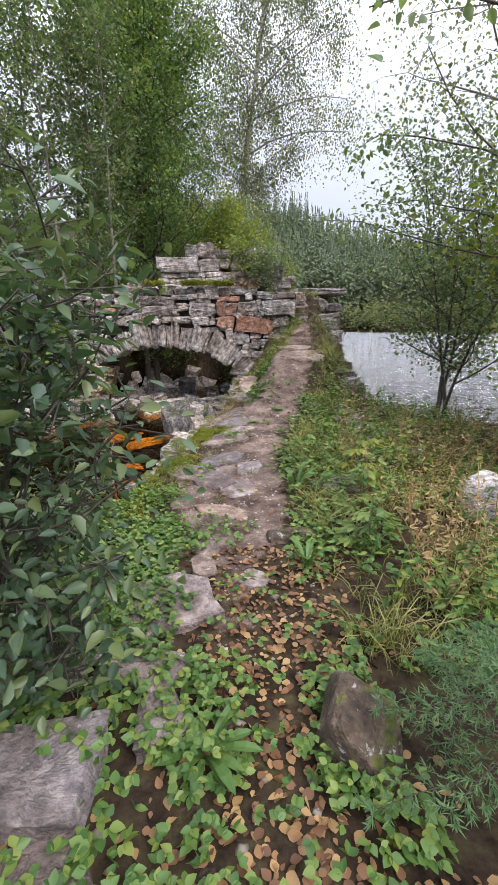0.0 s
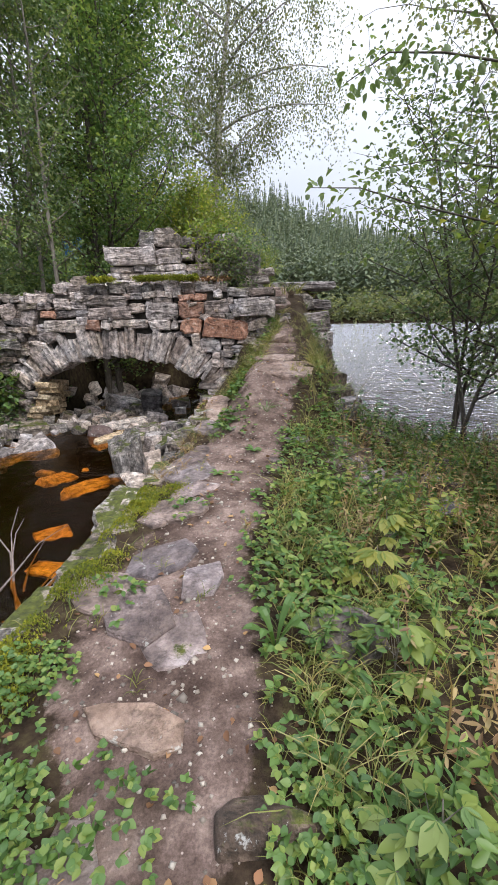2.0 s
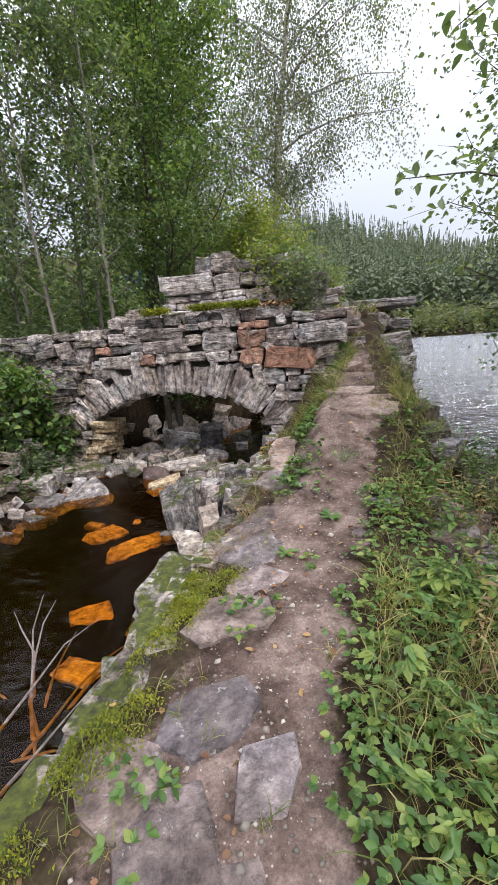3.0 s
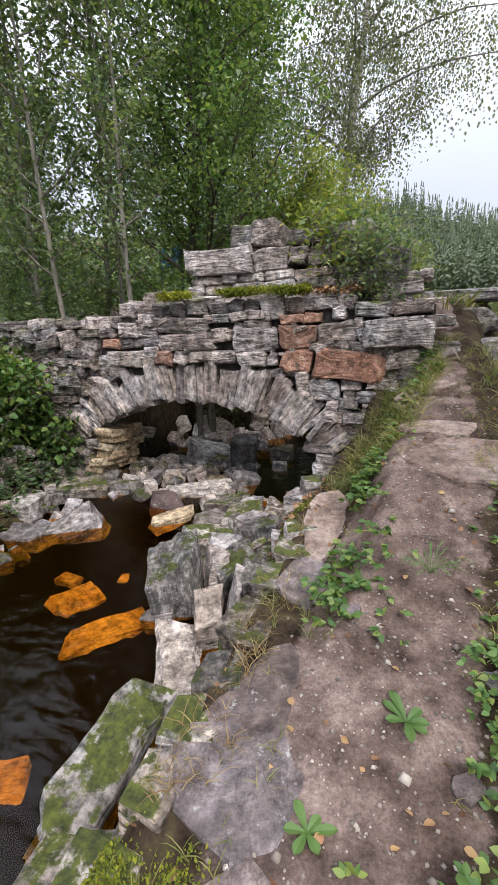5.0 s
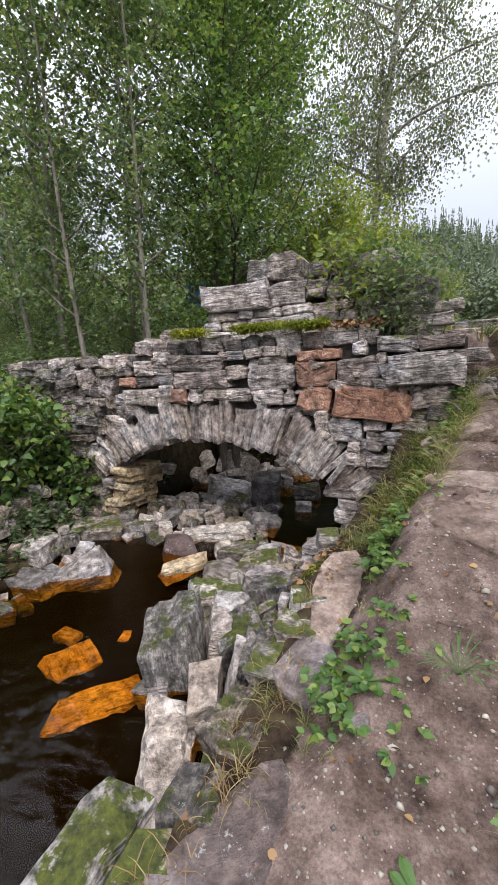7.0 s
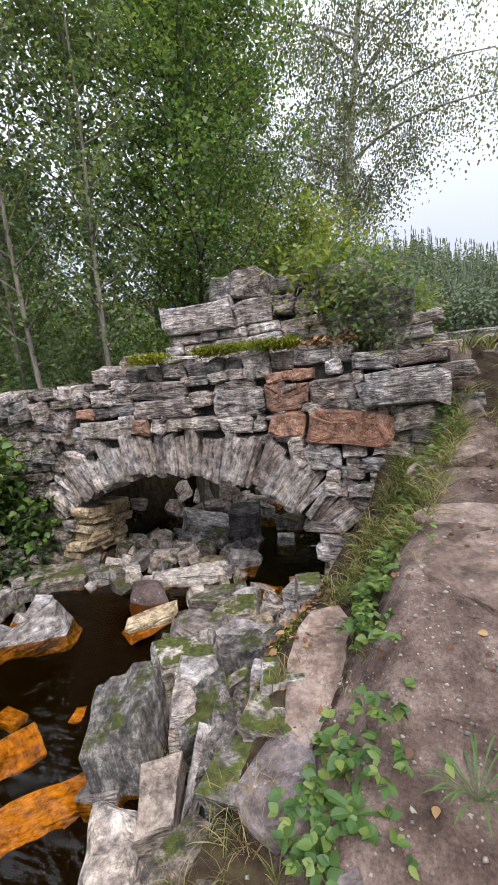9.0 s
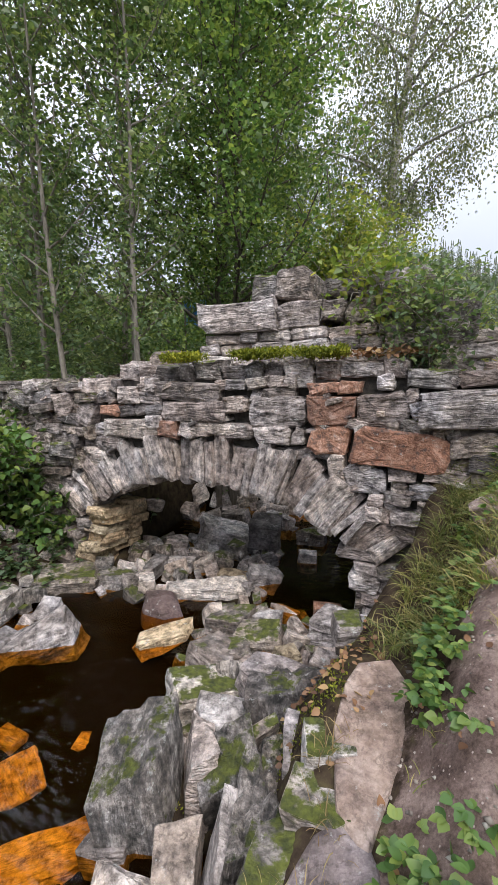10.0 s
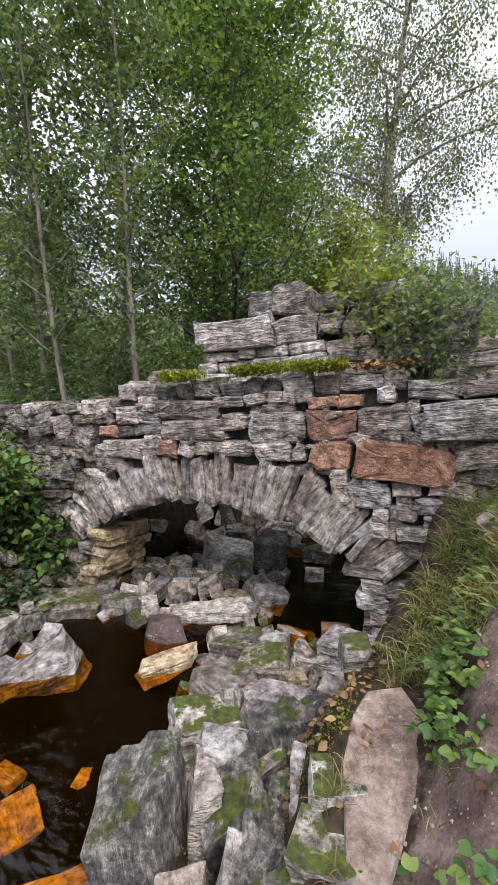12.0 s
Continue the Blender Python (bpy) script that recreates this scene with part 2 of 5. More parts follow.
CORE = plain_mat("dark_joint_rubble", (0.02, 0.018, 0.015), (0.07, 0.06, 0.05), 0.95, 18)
MOSS = leaf_mat("moss", (0.10, 0.13, 0.012), (0.2, 0.22, 0.018), (0.33, 0.32, 0.03), 0.25, 0.9)
MAPLE = leaf_mat("maple_leaves", (0.07, 0.13, 0.05), (0.125, 0.2, 0.075), (0.26, 0.32, 0.1), 0.45)
BROAD = leaf_mat("broad_leaves", (0.08, 0.13, 0.07), (0.145, 0.205, 0.105), (0.27, 0.31, 0.14), 0.45)
BIRCH = leaf_mat("birch_leaves", (0.13, 0.155, 0.1), (0.19, 0.21, 0.14), (0.28, 0.28, 0.15), 0.5)
YOUNG = leaf_mat("light_green_leaves", (0.13, 0.19, 0.05), (0.21, 0.27, 0.07), (0.38, 0.36, 0.1), 0.5)
HERB = leaf_mat("herb_leaves", (0.06, 0.125, 0.035), (0.115, 0.205, 0.05), (0.24, 0.29, 0.07), 0.3)
WILLOW = leaf_mat("willow_leaves", (0.05, 0.09, 0.055), (0.085, 0.14, 0.08), (0.16, 0.2, 0.085), 0.3, 0.4)
GRASS = leaf_mat("grass_blades", (0.10, 0.14, 0.03), (0.2, 0.21, 0.06), (0.42, 0.34, 0.15), 0.3)
DRYGRASS = leaf_mat("dry_grass", (0.16, 0.09, 0.05), (0.3, 0.2, 0.1), (0.42, 0.34, 0.17), 0.3)
LITTER = leaf_mat("fallen_leaves", (0.12, 0.055, 0.03), (0.26, 0.13, 0.07), (0.44, 0.28, 0.13), 0.15, 0.7)
# paler and greyer than near needles: the far hill's haze put into the colour
HAZED_SPRUCE = leaf_mat("hazed_spruce_needles", (0.10, 0.135, 0.095), (0.155, 0.19, 0.13), (0.22, 0.26, 0.16), 0.15)
NEEDLE = leaf_mat("seedling_needles", (0.06, 0.12, 0.055), (0.09, 0.17, 0.075), (0.14, 0.23, 0.095), 0.3)
BARK = bark_mat("dark_bark", (0.035, 0.028, 0.022), (0.12, 0.10, 0.08))
GREYBARK = bark_mat("grey_bark", (0.10, 0.085, 0.07), (0.27, 0.24, 0.2))
BIRCHBARK = bark_mat("birch_bark", (0.05, 0.045, 0.04), (0.2, 0.18, 0.16), 7, (0.5, 0.47, 0.44))
DEADWOOD = bark_mat("dead_wood", (0.12, 0.085, 0.07), (0.33, 0.26, 0.23))
TARP = plain_mat("blue_tarpaulin", (0.16, 0.42, 0.85), (0.3, 0.58, 0.95), 0.45, 5)

# ---- mesh helpers ----
def part(name, bm, material, parent=None, label=""):
    me = bpy.data.meshes.new(name)
    bm.to_mesh(me)
    bm.free()
    me.materials.append(material)
    ob = new(name, me)
    if parent:
        ob.parent = parent
    if label:
        tagged(ob, label)
    return ob


def soup(name, V, F, material, parent=None, smooth=False, kind=""):
    """One mesh from arrays of corners and triangles."""
    V, F = np.asarray(V, dtype=np.float32), np.asarray(F, dtype=np.int32)
    me = bpy.data.meshes.new(name)
    me.vertices.add(len(V))
    me.vertices.foreach_set("co", V.ravel())
    me.loops.add(F.size)
    me.loops.foreach_set("vertex_index", F.ravel())
    me.polygons.add(len(F))
    me.polygons.foreach_set("loop_start", np.arange(0, F.size, F.shape[1], dtype=np.int32))
    if smooth:
        me.polygons.foreach_set("use_smooth", np.ones(len(F), dtype=bool))
    me.update(calc_edges=True)
    me.materials.append(material)
    ob = new(name, me)
    if parent:
        ob.parent = parent
    if kind:
        tagged(ob, kind=kind)
    return ob


def unit(a):
    return a / np.maximum(np.linalg.norm(a, axis=-1, keepdims=True), 1e-6)


def leaves(P, D, length, width, fold=0.25, lie=None, simple=False):
    """Folded pointed leaves: stalk end P, direction D. Six corners, four triangles each."""
    P, D = np.asarray(P, float), unit(np.asarray(D, float))
    k = len(P)
    L = np.broadcast_to(np.asarray(length, float), (k,))[:, None]
    W = np.broadcast_to(np.asarray(width, float), (k,))[:, None]
    up = nrg.normal(0, 0.45, (k, 3)) + (np.array([0, 0, 1.0]) if lie is None else lie)
    S = unit(np.cross(D, up))
    N = unit(np.cross(S, D))
    tip = P + D * L - N * L * 0.12
    a = P + D * L * 0.42 + S * W * 0.5 + N * W * fold
    b = P + D * L * 0.42 - S * W * 0.5 + N * W * fold
    i = np.arange(k)[:, None]
    if simple:
        V = np.stack([P, a, tip, b], 1).reshape(-1, 3)
        return V, np.concatenate([i * 4 + [0, 1, 2], i * 4 + [0, 2, 3]], 1).reshape(-1, 3)
    u = N * W * fold
    rim = [P + D * L * f + S * W * g + u * abs(g) * 2 - N * L * 0.12 * f * f for f, g in ((0.16, 0.34), (0.42, 0.5), (0.75, 0.3))]
    mir = [P + D * L * f - S * W * g + u * abs(g) * 2 - N * L * 0.12 * f * f for f, g in ((0.75, 0.3), (0.42, 0.5), (0.16, 0.34))]
    V = np.stack([P] + rim + [tip] + mir, 1).reshape(-1, 3)
    F = [i * 8 + list(t) for t in ((0, 1, 4), (1, 2, 4), (2, 3, 4), (0, 4, 7), (7, 4, 6), (6, 4, 5))]
    return V, np.concatenate(F, 1).reshape(-1, 3)


def blades(P, D, length, width, droop=0.5):
    """Grass blades of three bent lengths."""
    P, D = np.asarray(P, float), unit(np.asarray(D, float))
    k = len(P)
    L = np.broadcast_to(np.asarray(length, float), (k,))[:, None]
    W = np.broadcast_to(np.asarray(width, float), (k,))[:, None]
    side = unit(np.cross(D, nrg.normal(0, 1, (k, 3))))
    out = D.copy()
    out[:, 2] = 0
    out = unit(out + nrg.normal(0, 0.05, (k, 3)) * [1, 1, 0])
    p1 = P + D * L * 0.4
    p2 = p1 + unit(D + out * droop - [0, 0, 0.3 * droop]) * L * 0.35
    p3 = p2 + unit(D * 0.5 + out * droop * 1.5 - [0, 0, droop]) * L * 0.3
    V = np.stack([P - side * W / 2, P + side * W / 2, p1 - side * W / 2, p1 + side * W / 2,
                  p2 - side * W * 0.35, p2 + side * W * 0.35, p3], 1).reshape(-1, 3)
    i = np.arange(k)[:, None] * 7
    F = np.concatenate([i + [0, 1, 3], i + [0, 3, 2], i + [2, 3, 5], i + [2, 5, 4], i + [4, 5, 6]], 1).reshape(-1, 3)
    return V, F


def join(pieces):
    V, F, o = [], [], 0
    for v, f in pieces:
        V.append(v)
        F.append(f + o)
        o += len(v)
    return np.concatenate(V), np.concatenate(F)


def tube(pts, radii, sides=6):
    """A tapering round stem through points."""
    pts = [Vector(p) for p in pts]
    V, F = [], []
    for i, p in enumerate(pts):
        d = (pts[min(i + 1, len(pts) - 1)] - pts[max(i - 1, 0)]).normalized()
        a = d.cross(Vector((0.3, 1, 0.2))).normalized()
        b = d.cross(a)
        for s in range(sides):
            t = 2 * pi * s / sides
            V.append(p + (a * cos(t) + b * sin(t)) * radii[i])
    for i in range(len(pts) - 1):
        for s in range(sides):
            q, r = i * sides + s, i * sides + (s + 1) % sides
            F += [(q, r, r + sides), (q, r + sides, q + sides)]
    return np.array([tuple(v) for v in V]), np.array(F)


def thing(name, label, category, group="", at=(0, 0, 0), kind=""):
    e = new(name)
    e.matrix_world = pose(*at)
    tagged(e, label, category, group, kind)
    return e

# ---- the ground: one sheet from the path to the horizon ----
WATER_Z = -0.45


def ease(v, table):
    """Value of a table of pairs at v."""
    return np.interp(v, [a for a, _ in table], [b for _, b in table])


def sstep(a, b, v):
    t = np.clip((v - a) / (b - a), 0, 1)
    return t * t * (3 - 2 * t)


LEFT_EDGE = [(-4, -1.6), (2, -1.3), (3, -1.08), (3.8, -0.93), (4.5, -0.78), (5.8, -0.53), (6.6, -0.38), (7.2, -0.22), (8, -0.1), (8.5, 0.06), (8.9, 0.2), (9.3, 0.4), (9.6, 0.45), (10, 0.5), (14, 0.2)]
RIGHT_EDGE = [(-4, 0.7), (2, 0.6), (4.3, 0.5), (5.7, 0.85), (8, 1.42), (9.2, 1.45), (10, 1.42), (10.8, 1.6), (12, 2.1), (40, 2.0)]
TOP_Z = [(-4, -0.1), (0, -0.08), (2, -0.04), (3, 0.0), (4.3, 0.08), (5.8, 0.2), (6.6, 0.36), (6.95, 0.55), (7.6, 0.88), (8.3, 1.02), (9, 1.32), (9.6, 1.62), (10.3, 1.92), (11, 2.1), (14, 2.1), (40, 2.0)]
EDGE_Z = [(-4, -0.1), (3, -0.02), (4.5, 0.04), (5.8, 0.13), (6.6, 0.22), (7.1, 0.32), (7.75, 0.46), (8.3, 0.42), (9, 0.75), (9.5, 1.1), (10, 1.9)]
SHORE_X = [(8, 3.0), (10, 2.6), (14, 2.8), (25, 1.5), (45, -8), (90, -40)]


def fbm(x, y, s, seed):
    """Cheap smooth unevenness from a few waves."""
    r = np.random.default_rng(seed)
    v = 0
    for i in range(7):
        a, f, p = r.uniform(0, 6.28), s * r.uniform(0.6, 2.2), r.uniform(0, 6.28)
        v = v + np.sin((x * np.cos(a) + y * np.sin(a)) * f + p)
    return v / 7


def height(x, y):
    x, y = np.asarray(x, float), np.asarray(y, float)
    xl, xr, zt, ze = ease(y, LEFT_EDGE), ease(y, RIGHT_EDGE), ease(y, TOP_Z), ease(y, EDGE_Z)
    inner = sstep(0.25, 0.75, (x - xl) / 0.9)
    z = ze + (zt - ze) * inner
    # towards the stream
    heap = sstep(-1.85, -1.2, x) * sstep(6.9, 7.6, y) * sstep(9.9, 9.3, y)
    shoal = np.maximum(sstep(8.95, 9.6, y) * sstep(-0.9, -1.5, x), sstep(-3.2, -3.9, x)) * 0.85 * sstep(11.6, 11.0, y)
    bed = -0.95 + np.maximum(np.maximum(heap, shoal) * (0.58 + 0.1 * fbm(x, y, 6, 8)), 0.2 * sstep(8.2, 9.6, y))
    steep = ease(y, [(3, 0.35), (7, 0.35), (8, 0.8), (9.5, 0.5)])
    pool = sstep(2.4, 3.3, y + 0.25 * np.minimum(x + 1.0, 0) * -1)
    near_left = -0.05 - 0.25 * sstep(-1.2, -3, x) + 0.5 * sstep(-3.5, -6, x)
    low = bed * pool + near_left * (1 - pool)
    drop = sstep(0, 1, (xl - x) / steep)
    z = z + (low - z) * drop
    # the far bank of the stream
    bank = sstep(-3.6, -6.2, x) * pool
    z = z + (1.6 - z) * bank
    # land behind the bridge, cut by the stream
    back = sstep(10.15, 10.7, y) * sstep(-3.45, -3.8, x)
    z = z + (1.95 + 0.12 * np.maximum(-x - 8, 0) + 0.04 * np.maximum(y - 20, 0) - z) * back
    lefty = sstep(8.3, 10.0, y) * sstep(-4.8, -5.7, x)
    z = np.maximum(z, -0.6 + 2.2 * lefty)
    behind = sstep(13.6, 14.6, y - 2.6 * sstep(-1.6, -0.6, x)) * sstep(-4.5, -3.5, x) * sstep(1.0, 0.4, x)
    z = np.maximum(z, -0.7 + 2.4 * behind)
    tongue = sstep(9.9, 10.5, y) * sstep(0.1, 0.5, x) * sstep(2.4, 1.9, x + 0.5 * sstep(11.2, 10.6, y))
    z = np.maximum(z, -0.9 + 3.0 * tongue)
    # towards the lake
    fall = sstep(0, 1, (x - xr) / ease(y, [(2, 2.6), (6, 1.3), (9, 0.9)]))
    floor_r = -0.22 + 0.1 * fbm(x, y, 1.5, 3) - 0.1 * sstep(4, 7, y)
    z = z + (floor_r - z) * fall
    shore = ease(y, SHORE_X)
    lake = sstep(0.0, 1.5, x - shore) * sstep(7.6, 9.2, y - 0.12 * np.maximum(x - 3, 0))
    z = z + (-2.2 - z) * lake
    # far shore and its hill
    d = np.hypot(x, y)
    far = sstep(108, 118, d)
    az = np.degrees(np.arctan2(x, y))
    climb = ease(az, [(-60, 0.3), (-5, 0.36), (5, 0.37), (10, 0.3), (20, 0.17), (45, 0.13)])
    hill = -1 + 3.5 * far + climb * np.clip(d - 118, 0, 150)
    z = np.where(d > 108, np.maximum(hill, np.where(lake > 0.5, -2.2, z)), z)
    rough = 0.02 * fbm(x, y, 9, 1) + 0.012 * fbm(x, y, 23, 2)
    return z + rough * (1 + 1.5 * fall + drop) + 0.05 * fbm(x, y, 2.2, 5) * (fall + drop)


def steps(*runs):
    v = [runs[0][0]]
    for a, b, s in runs:
        v += list(np.arange(v[-1] + s, b + s * 0.5, s))
    return np.array(v)


gx = steps((-420, -60, 15), (0, -15, 3), (0, -6, 0.4), (0, -3, 0.1), (0, 3, 0.045), (0, 6, 0.15), (0, 20, 1), (0, 60, 5), (0, 420, 15))
gy = steps((-60, -3, 3), (0, 0, 0.2), (0, 11, 0.045), (0, 18, 0.2), (0, 60, 3), (0, 440, 12))
GX, GY = np.meshgrid(gx, gy)
GZ = height(GX, GY)
nx, ny = len(gx), len(gy)
idx = np.arange(nx * ny).reshape(ny, nx)
quads = np.stack([idx[:-1, :-1], idx[:-1, 1:], idx[1:, 1:], idx[1:, :-1]], -1).reshape(-1, 4)
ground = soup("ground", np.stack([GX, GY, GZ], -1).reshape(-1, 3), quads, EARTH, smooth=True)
tagged(ground, "trodden gravelly earth path between mossy leaf-strewn banks", "ground", kind="structure")
xlg, xrg = ease(GY, LEFT_EDGE), ease(GY, RIGHT_EDGE)
trod = sstep(0.05, 0.55, GX - xlg - 0.75 * sstep(3.6, 2.2, GY)) * sstep(0.05, 0.4, xrg - GX - 0.35 * sstep(3.2, 2.2, GY)) * (1 - 0.6 * sstep(2.4, 1.6, GY)) * sstep(12, 11, GY)
trod = trod * (1 - 0.85 * sstep(0.5, 0.1, np.abs(GX - xlg - 0.25)) * sstep(7.4, 8, GY))
for attr, val in (("trodden", trod), ("depth_dark", sstep(WATER_Z + 0.1, WATER_Z - 0.03, GZ))):
    a = ground.data.attributes.new(attr, "FLOAT", "POINT")
    a.data.foreach_set("value", np.asarray(val, dtype=np.float32).ravel())


def ground_z(x, y):
    return float(height(np.array([x]), np.array([y]))[0])


water = soup("water", [(-9, 1, WATER_Z), (420, 1, WATER_Z), (420, 430, WATER_Z), (-300, 430, WATER_Z), (-300, 14, WATER_Z), (-9, 14, WATER_Z)],
             [(0, 1, 2), (0, 2, 5), (5, 2, 3), (5, 3, 4)], WATER)
tagged(water, "dark tea-brown stream and pale rippled lake", "water", kind="structure")

# ---- stones ----
def block_bm(w, d, h, seed, rough=0.09, cut=0.2):
    """A roughly squared stone: uneven outline, chamfered front and back rims. Front towards -y, centred."""
    r = random.Random(seed)
    ring = []
    c = cut * min(w, h)
    for sx, sz in ((-1, -1), (1, -1), (1, 1), (-1, 1)):
        cx, cz = r.uniform(0.3, 1.5) * c, r.uniform(0.3, 1.3) * c
        ring += [(sx * (w / 2 - cx), sz * h / 2), (sx * w / 2, sz * (h / 2 - cz))]
    ring = sorted(ring, key=lambda q: atan2(q[1] / h, q[0] / w))
    ring = [(x + r.uniform(-1, 1) * rough * min(w, h) * 0.6, z + r.uniform(-1, 1) * rough * min(w, h) * 0.6) for x, z in ring]
    # break each side once more so that the outline is ragged
    rag = []
    for p, q in zip(ring, ring[1:] + ring[:1]):
        k = r.uniform(0.3, 0.7)
        rag += [p, (p[0] + (q[0] - p[0]) * k + r.uniform(-1, 1) * 0.05 * min(w, h), p[1] + (q[1] - p[1]) * k + r.uniform(-1, 1) * 0.05 * min(w, h))]
    ring = rag
    ch = min(0.022, 0.12 * min(w, h))
    bm = bmesh.new()
    tilt_x, tilt_z = r.uniform(-0.05, 0.05), r.uniform(-0.08, 0.08)
    loops = []
    for y, f, j in ((d / 2, 1.0, 0.3), (-d / 2 + ch, 1.0, 0.6), (-d / 2, 1 - 1.8 * ch / max(min(w, h), 0.05), 0.5), (-d / 2 - 0.15 * ch, 0.5, 0.3)):
        loops.append([bm.verts.new((x * f, y + x * tilt_x + z * tilt_z + r.uniform(-1, 1) * ch * j, z * f)) for x, z in ring])
    n = len(ring)
    for a, b in zip(loops, loops[1:]):
        for i in range(n):
            bm.faces.new((a[i], a[(i + 1) % n], b[(i + 1) % n], b[i]))
    mid = bm.verts.new((r.uniform(-0.15, 0.15) * w, -d / 2 - r.uniform(0.0, 0.4) * ch, r.uniform(-0.15, 0.15) * h))
    for i in range(n):
        bm.faces.new((loops[3][i], loops[3][(i + 1) % n], mid))
    bm.faces.new(loops[0][::-1])
    bmesh.ops.recalc_face_normals(bm, faces=bm.faces)
    return bm


def rock_bm(l, w, h, seed, box=0.5, bevel=0.02, lumps=1, upright=False):
    """A broken boulder of layered schist: a hull of a few scattered points, split into steps along its sheets. Base at z = 0 less a little."""
    r = random.Random(seed)
    bm = bmesh.new()
    for i in range(22 if box < 0.5 else 7):
        v = Vector((r.gauss(0, 1), r.gauss(0, 1), r.gauss(0, 1))).normalized()
        k = max(abs(v.x), abs(v.y), abs(v.z))
        v = v.lerp(v / k, box) * r.uniform(0.85, 1.06)
        bm.verts.new((v.x * l / 2, v.y * w / 2, v.z * h / 2 + h / 2))
    if box >= 0.5:
        for i in range(8):
            c = [(1 if i >> k & 1 else -1) * r.uniform(0.4 + 0.28 * box, 1.08) for k in range(3)]
            bm.verts.new((c[0] * l / 2, c[1] * w / 2, c[2] * h / 2 + h / 2))
    res = bmesh.ops.convex_hull(bm, input=bm.verts)
    junk = list({g for g in res["geom_interior"] + res["geom_unused"] if isinstance(g, bmesh.types.BMVert)})
    if junk:
        bmesh.ops.delete(bm, geom=junk, context="VERTS")
    bmesh.ops.dissolve_limit(bm, angle_limit=0.2, verts=bm.verts, edges=bm.edges)
    bmesh.ops.bevel(bm, geom=bm.edges[:], offset=bevel * min(l, w, h), segments=1, affect="EDGES", clamp_overlap=True)
    bmesh.ops.triangulate(bm, faces=bm.faces)
    for _ in range(lumps):
        bmesh.ops.subdivide_edges(bm, edges=[e for e in bm.edges if e.calc_length() > 0.06], cuts=1, use_grid_fill=True)
        bmesh.ops.triangulate(bm, faces=bm.faces)
    amp = 0.05 * min(1, max(l, w))
    for v in bm.verts:
        q = v.co * 5 + Vector((seed * 3.1, seed * 1.7, 0))
        v.co += Vector((noise.noise(q), noise.noise(q + Vector((9, 0, 0))), noise.noise(q + Vector((0, 9, 0))))) * amp * 0.8
        if box < 0.5:
            continue
        # each sheet of the stone ends at its own length
        along = (v.co.x + 0.25 * v.co.y) if upright else (v.co.z + 0.12 * v.co.x)
        k = math.floor(along / 0.045 + seed * 0.37)
        step = noise.noise(Vector((k * 7.31, seed * 1.3, 0.5))) * amp * 1.1
        if upright:
            v.co.z *= 1 + step / max(h, 0.2) * 1.6
            v.co.y += step * 0.8
        else:
            v.co.x *= 1 + step / max(l, 0.2) * 1.8
            v.co.y *= 1 + step / max(w, 0.2) * 1.8
    return bm


ROCKS = []


def rock(name, label, x, y, z, size, turn=0, tilt=(0, 0), mat=None, seed=1, group="rocks in the stream", box=0.7):
    """A loose rock whose foot is at z; the larger ones are split more finely."""
    ob = part(name, rock_bm(*size, seed, box, lumps=3 if max(size) > 0.38 else 2, upright=mat is MOSSYV), mat or GREY)
    ob.matrix_world = pose(x, y, z, tilt[0], tilt[1], turn)
    tagged(ob, label, "rock", group)
    ROCKS.append((x, y, max(size[:2]) / 2))
    return ob


# ---- the old stone bridge ----
CX, CZ, RI = -1.92, -2.05, 3.0          # the arch's centre and inner radius
bridge = thing("stone_bridge", "old dry-stone arch bridge of grey schist with moss on its ledge", "bridge", at=(-1.8, 10.8, -0.7))
BASE = Vector((-1.8, 10.8, -0.7))


def face_y(x):
    return 9.62 - 0.13 * x


def soffit(x):
    d = RI * RI - (x - CX) ** 2
    return CZ + sqrt(d) + 0.05 if abs(x - CX) < 1.74 else -0.7


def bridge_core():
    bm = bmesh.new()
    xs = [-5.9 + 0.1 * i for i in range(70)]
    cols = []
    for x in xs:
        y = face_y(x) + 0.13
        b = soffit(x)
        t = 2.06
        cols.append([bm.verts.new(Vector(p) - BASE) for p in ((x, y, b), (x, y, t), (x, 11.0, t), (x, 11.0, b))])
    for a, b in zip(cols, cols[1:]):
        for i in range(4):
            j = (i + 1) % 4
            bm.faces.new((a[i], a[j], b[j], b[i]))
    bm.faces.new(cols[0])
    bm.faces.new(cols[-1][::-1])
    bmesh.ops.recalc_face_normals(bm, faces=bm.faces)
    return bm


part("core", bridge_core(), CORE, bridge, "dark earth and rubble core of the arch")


def wall_stone(x, z, w, h, mat, depth=0.34, proud=0.0, turn=0.0, seed=None, back=0.0, rough=0.09):
    s = seed if seed is not None else rng.randrange(9999)
    ob = part("stone", block_bm(w, depth, h, s, rough), mat, bridge)
    p = Vector((x, face_y(x) + back + depth / 2 - proud, z)) - BASE
    ob.matrix_parent_inverse = Matrix()
    ob.matrix_local = pose(p.x, p.y, p.z, rng.uniform(-2, 2), turn, -7.4)
    return ob


# voussoirs: thin upright slabs fanned over the opening
ang = -40.0
